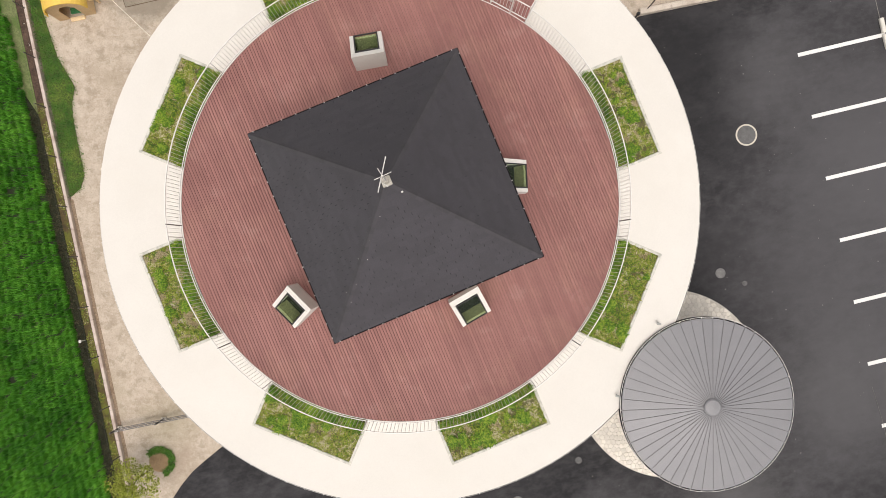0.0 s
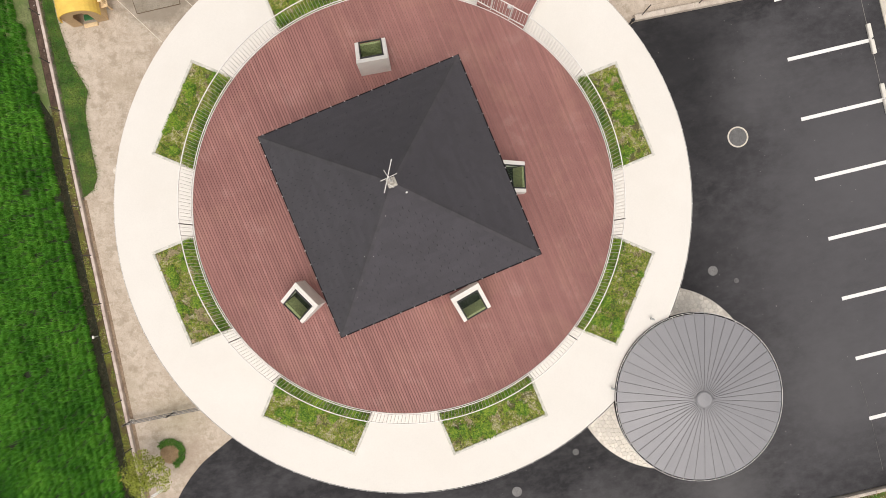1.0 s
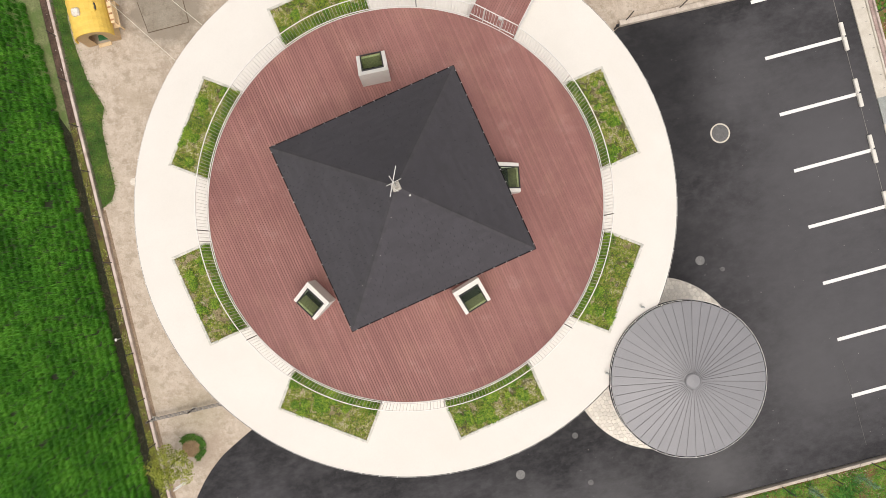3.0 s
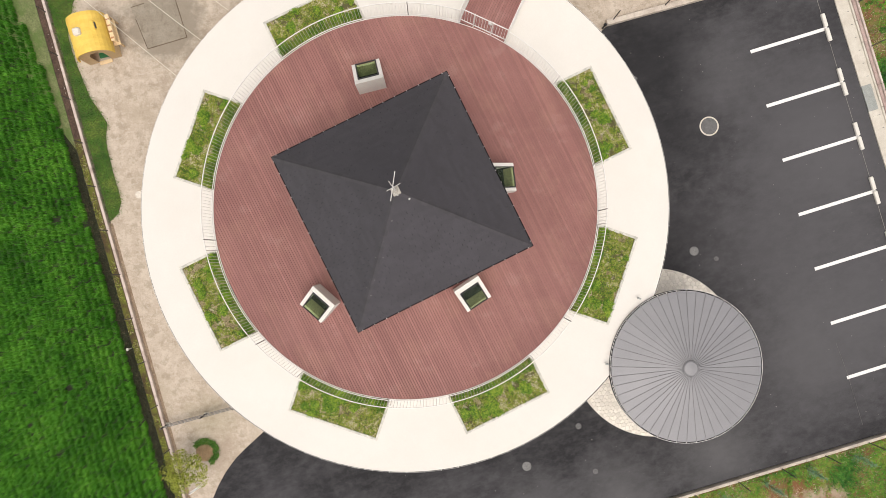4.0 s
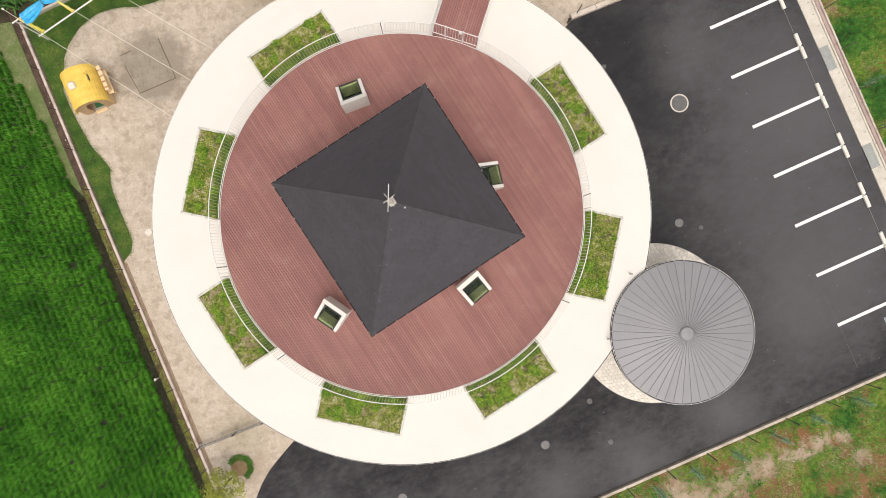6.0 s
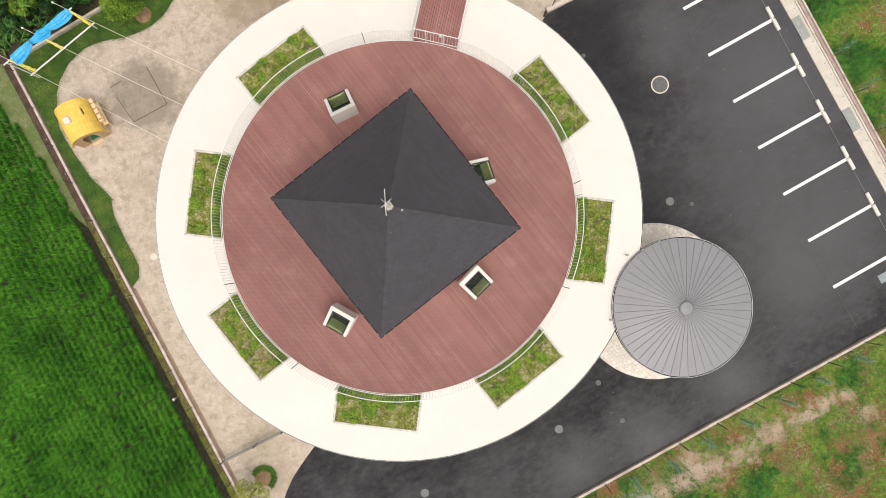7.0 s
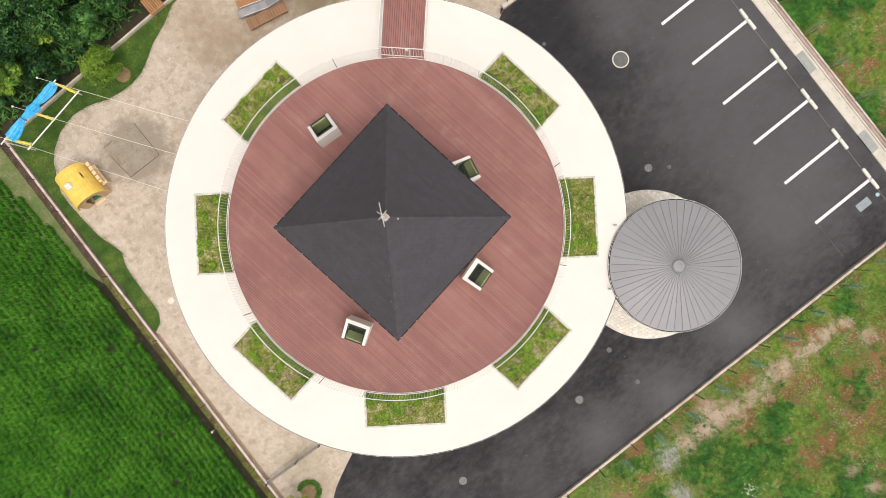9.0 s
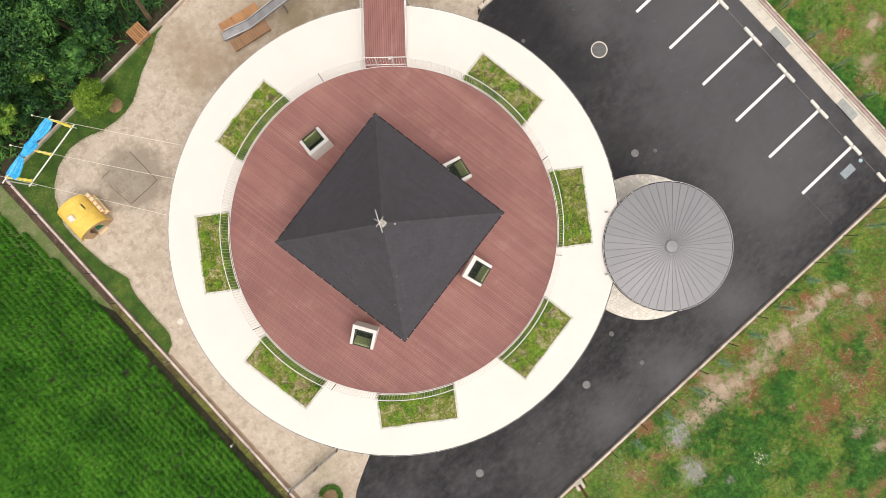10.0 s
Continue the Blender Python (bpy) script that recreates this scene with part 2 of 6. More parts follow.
M_PINK = surface("pinkish_block", (0.55, 0.46, 0.41), (0.68, 0.59, 0.53), 1.5, 30, 0.9, 0.3, grain_amount=0.15, stain=(0.35, 0.25, 0.21), stain_scale=2.4, stain_amount=0.6)
M_STRIP = surface("cream_gutter_block", (0.56, 0.525, 0.45), (0.64, 0.605, 0.53), 1.5, 30, 0.9, 0.2, spread=0.03, stain=(0.44, 0.39, 0.32), stain_scale=1.6, stain_amount=0.45, grain_amount=0.1)
M_MAUVE = surface("stained_block", (0.34, 0.25, 0.225), (0.46, 0.35, 0.32), 2.5, 30, 0.9, 0.3, spread=0.05, grain_amount=0.2)
M_GRATE = surface("steel_grate", (0.3, 0.32, 0.3), (0.36, 0.38, 0.36), 5, 60, 0.6, 0.1, metal=0.2)
M_IRON = surface("cast_iron_lid", (0.16, 0.16, 0.16), (0.22, 0.22, 0.215), 6, 40, 0.7, 0.3, metal=0.2)
M_LIDDARK = surface("dark_lid", (0.1, 0.1, 0.1), (0.14, 0.14, 0.14), 6, 40, 0.7, 0.3)
M_PALELID = surface("pale_plastic_lid", (0.66, 0.61, 0.53), (0.75, 0.7, 0.62), 5, 30, 0.7, 0.1)
M_STONE = surface("cream_paving_stone", (0.72, 0.68, 0.605), (0.82, 0.78, 0.71), 4, 35, 0.85, 0.3, spread=0.08, island=0.08, grain_amount=0.12)
M_JOINT = surface("paving_mortar", (0.58, 0.54, 0.475), (0.67, 0.63, 0.56), 3, 40, 0.95, 0.3)
M_YELLOW = surface("yellow_plastic", (0.78, 0.52, 0.09), (0.86, 0.6, 0.13), 2, 20, 0.45, 0.1, stain=(0.66, 0.42, 0.09), stain_scale=2.4, stain_amount=0.5, grain_amount=0.07)
M_CREAMP = surface("pale_plastic", (0.74, 0.55, 0.32), (0.82, 0.63, 0.39), 3, 30, 0.6, 0.1, grain_amount=0.12)
M_GREENP = surface("green_plastic", (0.02, 0.12, 0.04), (0.03, 0.16, 0.06), 3, 30, 0.5, 0.1)
M_BLUE = surface("blue_sheet", (0.008, 0.3, 0.62), (0.05, 0.5, 0.86), 4, 14, 0.32, 0.5, grain_amount=0.3)
M_STRAP = surface("yellow_strap", (0.55, 0.44, 0.05), (0.75, 0.66, 0.14), 12, 60, 0.8, 0.4)
M_ROPE = surface("pale_rope", (0.74, 0.71, 0.6), (0.82, 0.79, 0.68), 8, 80, 0.9, 0.2)
M_WOOD = surface("stained_timber", (0.34, 0.165, 0.07), (0.46, 0.24, 0.11), 2, 30, 0.75, 0.3, spread=0.14, grain_amount=0.25)
M_WOODGREY = surface("weathered_timber", (0.27, 0.15, 0.08), (0.38, 0.22, 0.125), 2, 30, 0.85, 0.3, spread=0.12, grain_amount=0.2)
M_POSTWOOD = surface("dark_wet_timber", (0.12, 0.085, 0.055), (0.17, 0.12, 0.08), 3, 30, 0.9, 0.2)
M_STEEL = surface("worn_slide_steel", (0.3, 0.305, 0.32), (0.42, 0.425, 0.44), 2, 60, 0.45, 0.05, metal=0.4, grain_amount=0.12, stain=(0.24, 0.23, 0.22), stain_scale=2.5, stain_amount=0.5)
M_BARK = surface("bark", (0.12, 0.085, 0.05), (0.2, 0.15, 0.09), 3, 20, 0.95, 0.8, stretch=(1, 1, 0.3))
M_FRAME = surface("black_window_frame", (0.02, 0.02, 0.022), (0.03, 0.03, 0.032), 4, 40, 0.4, 0.0)
# roof-light shafts: pale olive paints the lit end, near-black the unlit rest
M_LITLINING = surface("lit_olive_lining", (0.4, 0.4, 0.24), (0.48, 0.48, 0.3), 3, 20, 0.9, 0.1)
M_DARKIN = surface("shaded_shaft_lining", (0.008, 0.014, 0.006), (0.013, 0.022, 0.01), 2, 20, 0.9, 0.0)
M_RUBBLE = surface("grey_rubble", (0.29, 0.285, 0.285), (0.42, 0.415, 0.415), 3, 25, 0.95, 0.5, island=0.35)
M_CROP = leafy("crop_leaves", [(0.05, (0.022, 0.12, 0.0105)), (0.5, (0.08, 0.315, 0.025)), (0.95, (0.185, 0.49, 0.052))], 0.45, contrast=1.4, tuft=3.2, tuft_amount=0.5, leaf_amount=0.5)
M_TURF = leafy("turf_blades", [(0.1, (0.03, 0.1, 0.014)), (0.5, (0.075, 0.19, 0.024)), (0.92, (0.2, 0.28, 0.055))], 0.8, contrast=1.5, tuft=2.6, tuft_amount=0.6, leaf_amount=0.22)
M_WILD = leafy("wild_grass", [(0.05, (0.028, 0.115, 0.012)), (0.36, (0.08, 0.24, 0.021)), (0.66, (0.175, 0.33, 0.034)), (0.9, (0.31, 0.33, 0.075)), (0.99, (0.36, 0.25, 0.12))], 0.5, contrast=1.5, tuft=4.5, tuft_amount=0.75, leaf_amount=0.3)
M_TALL = leafy("tall_grass", [(0.05, (0.014, 0.08, 0.011)), (0.5, (0.045, 0.185, 0.022)), (0.95, (0.14, 0.33, 0.046))], 0.8, contrast=1.3, tuft=4.5, tuft_amount=0.7, leaf_amount=0.35)
M_DRY = leafy("dry_stems", [(0.2, (0.24, 0.19, 0.1)), (0.5, (0.36, 0.3, 0.17)), (0.8, (0.52, 0.45, 0.31))], 0.8, contrast=1.5)
M_SEDUM = leafy("sedum_tufts", [(0.06, (0.05, 0.12, 0.012)), (0.28, (0.15, 0.25, 0.022)), (0.46, (0.3, 0.36, 0.04)), (0.6, (0.19, 0.18, 0.045)), (0.76, (0.35, 0.36, 0.08)), (0.95, (0.54, 0.49, 0.33))], 1.8, contrast=1.7, tuft=9.0, tuft_amount=0.7, leaf_amount=0.7)
M_MOUND = leafy("green_mounds", [(0.05, (0.04, 0.12, 0.01)), (0.45, (0.12, 0.25, 0.018)), (0.9, (0.32, 0.42, 0.05))], 1.6, contrast=1.3, tuft=9.0, tuft_amount=0.6, leaf_amount=0.8)
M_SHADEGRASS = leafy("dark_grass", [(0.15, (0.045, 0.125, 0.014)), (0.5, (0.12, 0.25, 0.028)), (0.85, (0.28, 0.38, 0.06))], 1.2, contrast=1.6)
M_LEAF = leafy("broad_leaves", [(0.12, (0.008, 0.036, 0.011)), (0.5, (0.031, 0.11, 0.025)), (0.88, (0.115, 0.275, 0.058))], 0.6, contrast=1.9, tuft=3.0, tuft_amount=0.75)
M_LEAFB = leafy("light_leaves", [(0.15, (0.035, 0.1, 0.009)), (0.5, (0.105, 0.215, 0.019)), (0.85, (0.23, 0.35, 0.043))], 0.9, contrast=1.4, tuft=5.0, tuft_amount=0.6)
M_LEAFY = leafy("yellow_green_leaves", [(0.15, (0.12, 0.16, 0.018)), (0.5, (0.27, 0.32, 0.035)), (0.9, (0.46, 0.47, 0.12))], 0.9, tuft=6.0)
M_BLUEWEED = leafy("blue_green_fronds", [(0.2, (0.06, 0.16, 0.075)), (0.5, (0.14, 0.27, 0.15)), (0.85, (0.3, 0.44, 0.31))], 0.9)
M_SHADESTEM = leafy("shade_stems", [(0.2, (0.02, 0.016, 0.01)), (0.6, (0.05, 0.045, 0.022)), (0.95, (0.16, 0.13, 0.08))], 1.5)

M_GLASS = bpy.data.materials.new("skylight_glass")
M_GLASS.use_nodes = True
_g = M_GLASS.node_tree.nodes["Principled BSDF"]
_g.inputs["Base Color"].default_value = (0.75, 0.85, 0.72, 1)
_g.inputs["Roughness"].default_value = 0.03
_g.inputs["Transmission Weight"].default_value = 1.0
_g.inputs["IOR"].default_value = 1.22


# ---- builders ----
def place(x, y, z, turn=0.0):
    return pose(x, y, z, 0, 0, turn)


def to_mesh(name, bm, material):
    me = bpy.data.meshes.new(name)
    bm.to_mesh(me)
    bm.free()
    if material:
        me.materials.append(material)
    return me


def thing(name, label, category, m=None, group="", kind=""):
    ob = new(name)
    ob.empty_display_size = 0.228
    if m is not None:
        ob.matrix_basis = m
    return tagged(ob, label, category, group, kind)


def part(name, bm, material, parent, label="", m=None):
    ob = new(name, bm if isinstance(bm, bpy.types.Mesh) else to_mesh(name, bm, material))
    ob.parent = parent
    if m is not None:
        ob.matrix_basis = m
    return tagged(ob, label) if label else ob


def solo(name, bm, material, label, category, m=None, group="", kind=""):
    ob = new(name, bm if isinstance(bm, bpy.types.Mesh) else to_mesh(name, bm, material))
    if m is not None:
        ob.matrix_basis = m
    return tagged(ob, label, category, group, kind)


def box(bm, lo, hi, m=None, bevel=0.0):
    """A box between two corners, its edges rounded off."""
    made = bmesh.ops.create_cube(bm, size=1.0)["verts"]
    for v in made:
        v.co = Vector([(lo[k] + hi[k]) / 2 + v.co[k] * (hi[k] - lo[k]) for k in range(3)])
    if bevel:
        edges = list({e for v in made for e in v.link_edges})
        made = list({v for v in bmesh.ops.bevel(bm, geom=edges, offset=bevel, segments=1, affect="EDGES", profile=0.5)["verts"]} | {v for v in made if v.is_valid})
    if m is not None:
        bmesh.ops.transform(bm, matrix=m, verts=[v for v in made if v.is_valid])
    return bm


def boxed(lo, hi, bevel=0.0, m=None):
    return box(bmesh.new(), lo, hi, m, bevel)


def rod(bm, a, b, r, sides=8, r2=None):
    """A round bar from a to b."""
    a, b = Vector(a), Vector(b)
    d = b - a
    m = Matrix.Translation((a + b) / 2) @ d.to_track_quat("Z", "Y").to_matrix().to_4x4()
    bmesh.ops.create_cone(bm, cap_ends=True, segments=sides, radius1=r, radius2=r if r2 is None else r2, depth=d.length, matrix=m)
    return bm


def rodded(a, b, r, sides=8, r2=None):
    return rod(bmesh.new(), a, b, r, sides, r2)


def prism(points, z0, z1):
    """A slab with the given outline."""
    bm = bmesh.new()
    if sum(p[0] * q[1] - q[0] * p[1] for p, q in zip(points, points[1:] + points[:1])) < 0:
        points = points[::-1]
    low, high = [[bm.verts.new((x, y, z)) for x, y in points] for z in (z0, z1)]
    bm.faces.new(high)
    bm.faces.new(low[::-1])
    for k in range(len(points)):
        j = (k + 1) % len(points)
        bm.faces.new((low[k], low[j], high[j], high[k]))
    return bm


def turned(profile, a0=0.0, a1=360.0, steps=128):
    """The closed profile of (radius, height), swept round the z axis from a0 to a1 degrees."""
    bm = bmesh.new()
    full = abs(a1 - a0) >= 359.9
    n = steps if full else steps + 1
    rings = []
    for k in range(n):
        a = radians(a0 + (a1 - a0) * k / steps)
        rings.append([bm.verts.new((r * math.cos(a), r * math.sin(a), z)) for r, z in profile])
    for k in range(steps):
        p, q = rings[k], rings[(k + 1) % n]
        for i in range(len(profile)):
            j = (i + 1) % len(profile)
            bm.faces.new((p[i], q[i], q[j], p[j]))
    if not full:
        bm.faces.new(rings[0])
        bm.faces.new(rings[-1][::-1])
    bmesh.ops.recalc_face_normals(bm, faces=bm.faces[:])
    return bm


def sweep(bm, path, r, sides=6):
    """A tube of radius r along a path of points."""
    rings = []
    pts = [Vector(p) for p in path]
    for k, p in enumerate(pts):
        d = (pts[min(k + 1, len(pts) - 1)] - pts[max(k - 1, 0)]).normalized()
        s = d.cross(Vector((0, 0, 1)))
        s = s.normalized() if s.length > 1e-3 else Vector((1, 0, 0))
        u = s.cross(d)
        rings.append([bm.verts.new(p + r * (math.cos(2 * math.pi * i / sides) * s + math.sin(2 * math.pi * i / sides) * u)) for i in range(sides)])
    for p, q in zip(rings, rings[1:]):
        for i in range(sides):
            bm.faces.new((p[i], p[(i + 1) % sides], q[(i + 1) % sides], q[i]))
    bm.faces.new(rings[0][::-1])
    bm.faces.new(rings[-1])
    return bm


def blades(name, xy, z, height, width, material, seed, lean=0.5, per=1, wind=None):
    """Many arched blades in one mesh: each rises from its root and bends over."""
    rng = np.random.default_rng(seed)
    xy = np.repeat(np.asarray(xy, float), per, 0)
    n = len(xy)
    root = np.c_[xy, np.full(n, z) if np.isscalar(z) else np.repeat(z, per)]
    way = rng.uniform(0, 2 * np.pi, n) if wind is None else rng.normal(radians(wind[0]), wind[1], n)
    out = np.c_[np.cos(way), np.sin(way), np.zeros(n)]
    side = np.c_[-np.sin(way), np.cos(way), np.zeros(n)]
    h = height * rng.uniform(0.55, 1.25, n)
    w = width * rng.uniform(0.6, 1.3, n)
    bend = lean * rng.uniform(0.5, 1.6, n)
    up = np.array([0, 0, 1.0])
    mid = root + (h * 0.6)[:, None] * up + (h * bend * 0.35)[:, None] * out
    tip = root + (h * (1.0 - 0.25 * bend))[:, None] * up + (h * bend)[:, None] * out
    s = side * w[:, None] / 2
    v = np.stack([root - s * 0.6, root + s * 0.6, mid - s, mid + s, tip], 1).reshape(-1, 3)
    k = np.arange(n)[:, None] * 5
    quads, tris = k + [0, 1, 3, 2], k + [2, 3, 4]
    me = bpy.data.meshes.new(name)
    me.from_pydata(v.tolist(), [], quads.tolist() + tris.tolist())
    me.materials.append(material)
    return me


def inside(points, poly):
    x, y = points[:, 0], points[:, 1]
    hit = np.zeros(len(points), bool)
    for (x0, y0), (x1, y1) in zip(poly, poly[1:] + poly[:1]):
        if y0 != y1:
            hit ^= ((y0 > y) != (y1 > y)) & (x < (x1 - x0) * (y - y0) / (y1 - y0) + x0)
    return hit


def scatter(poly, per_m2, seed):
    rng = np.random.default_rng(seed)
    p = np.array(poly)
    lo, hi = p.min(0), p.max(0)
    pts = rng.uniform(lo, hi, (int(np.prod(hi - lo) * per_m2), 2))
    return pts[inside(pts, poly)]


def patchy(pts, scale, offset):
    return np.array([noise.noise((x * scale + offset, y * scale, offset)) for x, y in pts])


# ---- the site: ground, road, yard, verges ----
def west_x(y):
    return -13.13 - 0.215 * y


def south_y(x):
    return -15.72 + 0.2242 * (x - 0.36)


def strip_x(y):
    return 20.88 - 0.2346 * (y - 1.74)


def wall_y(x):
    return 13.21 + 0.283 * (x + 11.94)


def north_y(x):
    return 7.68 + 0.206 * (x - 9.2)


solo("ground", boxed((-400, -400, -0.6), (400, 400, -0.12)), M_GROUND, "rough green and brown open land", "ground", kind="structure")
EDGE_S = [(-6.9, -9.05), (-7.35, -9.4), (-7.9, -9.85), (-8.35, -10.25), (-8.8, -10.8), (-9.15, -11.35), (-9.45, -11.95), (-9.65, -12.7), (-9.75, -14.0)]
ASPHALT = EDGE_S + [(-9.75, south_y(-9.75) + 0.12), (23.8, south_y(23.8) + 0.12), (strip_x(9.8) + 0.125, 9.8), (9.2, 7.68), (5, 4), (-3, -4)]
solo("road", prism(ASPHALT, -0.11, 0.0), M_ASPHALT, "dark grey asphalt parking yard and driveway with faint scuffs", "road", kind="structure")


def pebbles(name, pts, z, r0, r1, material, seed, power=3):
    """Small four-sided stones in one mesh, most of them tiny."""
    rng = np.random.default_rng(seed)
    gv, gf = [], []
    for x, y in pts:
        r, t0, o = r0 + (r1 - r0) * rng.random() ** power, rng.uniform(0, 6.28), len(gv)
        gv += [(x + r * rng.uniform(0.7, 1.2) * math.cos(t0 + k * 1.5708), y + r * math.sin(t0 + k * 1.5708), z) for k in range(4)] + [(x, y, z + r * 0.75)]
        gf += [(o + k, o + (k + 1) % 4, o + 4) for k in range(4)]
    me = bpy.data.meshes.new(name)
    me.from_pydata(gv, [], gf)
    me.materials.append(material)
    return me


grit_pts = np.array([(x, y) for x, y in np.random.default_rng(41).uniform((-9, -16), (23, 9), (900, 2)) if math.hypot(x, y) > 9.5 and south_y(x) + 0.2 < y < north_y(x) - 0.2 and x < strip_x(y) and not (x < -6 and y > -12)])
solo("grit", pebbles("grit", grit_pts, 0.001, 0.007, 0.031, M_GRIT, 42), None, "pale grit strewn on the asphalt", "grit", kind="stuff")
crack = bmesh.new()
sweep(crack, [(18.5, -7.0, 0.001), (18.72, -7.7, 0.001), (18.95, -8.5, 0.001), (19.12, -9.3, 0.001), (19.45, -10.7, 0.001)], 0.008, 4)
solo("crack", crack, M_GRIT, "thin pale crack line across the asphalt", "crack", kind="structure")
YARD = [(-3, -4), (5, 4), (9.2, 7.69), (19.0, 9.71), (19.0, 22.0), (-15.7, wall_y(-15.7)), (west_x(12.0) + 0.13, 12.0), (west_x(-14) + 0.13, -14.0)] + EDGE_S[::-1]
solo("yard", prism(YARD, -0.11, 0.006), M_YARD, "pale beaten sand play yard with grey stains", "yard", kind="structure")
PAD = [(-9.73, 10.3), (-9.27, 8.35), (-11.0, 7.94), (-11.62, 9.8)]
pad_c = Vector((-10.5, 9.12))
sandpit = thing("sandpit", "square sunk sandpit with thin dark timber edging", "sandpit", place(pad_c.x, pad_c.y, 0))
part("sand", prism([(x - pad_c.x, y - pad_c.y) for x, y in PAD], -0.05, 0.012), M_DAMP, sandpit, "damp grey sand")
for k in range(4):
    p, q = Vector(PAD[k]) - pad_c, Vector(PAD[(k + 1) % 4]) - pad_c
    d = (q - p).normalized()
    s = Vector((-d.y, d.x)) * (0.012, 0.009, 0.007, 0.006)[k]
    # sand has drifted over one side and a corner
    q = p.lerp(q, (1.0, 1.0, 0.72, 0.3)[k])
    part("edging", prism([tuple(p + s), tuple(q + s), tuple(q - s), tuple(p - s)], -0.05, 0.03 + 0.002 * k), M_POSTWOOD, sandpit)

VERGE_N = [(-5.2, 14.95), (-5.55, 14.85), (-6.26, 14.18), (-7.27, 13.44), (-7.8, 12.9), (-8.35, 12.41), (-9.0, 12.1), (-9.58, 11.97), (-10.44, 11.9), (-11.1, 12.0), (-11.67, 12.01), (-12.3, 11.9), (-12.78, 11.66), (-13.2, 11.4), (-13.5, 11.09), (-13.85, 10.7), (-14.14, 10.14), (-14.28, 9.5), (-14.43, 8.7), (-14.27, 7.9), (-13.87, 6.6), (-13.62, 5.9), (-13.22, 5.25), (-12.97, 4.8), (-13.07, 4.2), (-13.05, 3.71), (-12.92, 3.0), (-12.82, 2.45), (-12.67, 1.8), (-12.59, 1.3), (-12.72, 0.85), (-12.97, 0.6)]
VERGE = VERGE_N + [(west_x(0.5) + 0.14, 0.5), (west_x(11.9) + 0.14, 11.9), (-15.4, wall_y(-15.4) - 0.08), (-5.2, wall_y(-5.2) - 0.08)]
solo("verge", prism(VERGE, -0.1, 0.03), M_VERGE, "strip of green turf along the yard's walls", "grass", kind="structure")
turf_pts = scatter(VERGE, 1300, 11)
turf_pts = turf_pts + np.random.default_rng(13).normal(0, 0.09, turf_pts.shape)
solo("turf", blades("turf", turf_pts, 0.02, 0.08, 0.02, M_TURF, 12, 0.8), None, "short green turf blades", "grass", kind="stuff")

# fields: crop in the west, waste ground in the east and south
def west_line(off, y0, y1):
    return [(west_x(y0) + off, y0), (west_x(y1) + off, y1)]


solo("ditch_side", prism(west_line(-0.065, -30, 13) + west_line(-0.19, 13, -30), -0.3, -0.03), surface("dark_bank_soil", (0.06, 0.035, 0.022), (0.1, 0.06, 0.04), 1.5, 20, 0.95, 0.5), "dark brown bank below the kerb", "soil", kind="structure")
solo("kerb_soil", prism(west_line(0.065, -16, 0.4) + west_line(0.2, 0.4, -16), -0.1, 0.012), surface("damp_kerb_soil", (0.22, 0.15, 0.1), (0.34, 0.26, 0.185), 2.5, 20, 0.95, 0.5, grain_amount=0.35), "brown damp soil line beside the kerb", "soil", kind="structure")
solo("ditch_bank", prism(west_line(-0.192, 4.2, 14) + west_line(-0.48, 14, 4.2), -0.3, -0.085), surface("brown_bank_soil", (0.045, 0.026, 0.018), (0.11, 0.07, 0.05), 3.0, 14, 0.95, 0.6, grain_amount=0.5), "dark crumbly brown bank beside the kerb", "soil", kind="structure")
DITCH = west_line(-0.192, -30, 4.19) + west_line(-0.5, 4.19, -30)
solo("ditch", prism(DITCH, -0.3, -0.09), M_DITCH, "mossy brown earth strip beside the crop", "soil", kind="structure")
BARE = [(-17.6, 13.2), (-18.2, 12.2), (-17.2, 9.3), (-16.3, 7.0), (-15.3, 5.0), (west_x(3.7) - 0.502, 3.7), (west_x(13.2) - 0.502, 13.2)]
solo("path", prism(BARE, -0.3, -0.1), surface("pale_green_earth", (0.13, 0.16, 0.06), (0.2, 0.22, 0.1), 1.5, 15, 0.95, 0.4, second=(0.09, 0.15, 0.035), second_scale=1.3, second_amount=0.8, second_edge=(0.45, 0.6)), "bare pale green earth beside the crop", "soil", kind="structure")
CROP = [(west_x(-30) - 0.502, -30), (west_x(3.65) - 0.502, 3.65), (-15.32, 5.0), (-16.32, 7.0), (-17.22, 9.3), (-18.2, 12.0), (-31, 9), (-33, -30)]
# near-black earth colour holds the shade at the crop's edge and between rows
solo("crop_field", prism(CROP, -0.3, -0.092), M_FIELD_EARTH, "earth under the crop, near black with its shade painted in", "field", kind="structure")
# plants stand in rows along the fence, with a wheel track and thin places; near-black blades paint shade along the edge
crop_rng = np.random.default_rng(21)
CROP_IN = [(west_x(-13.5) - 0.82, -13.5), (west_x(4.2) - 0.78, 4.2), (-14.8, 5.2), (-15.3, 6.6), (-15.9, 8.2), (-16.35, 9.5), (-16.95, 11.1), (-17.8, 11.9), (-25.5, 9), (-25.5, -13.5)]
rows_, plants_ = np.meshgrid(np.arange(0.86, 13.2, 0.3), np.arange(-13.6, 12.5, 0.26))
ys = plants_ + crop_rng.uniform(-0.06, 0.06, rows_.shape)
xs = -13.13 - 0.215 * ys - rows_ + crop_rng.normal(0, 0.02, rows_.shape)
crop_pts = np.c_[xs.ravel(), ys.ravel()]
crop_pts = crop_pts[inside(crop_pts, CROP_IN)]
from_fence = crop_pts[:, 0] + 0.215 * crop_pts[:, 1] + 13.13
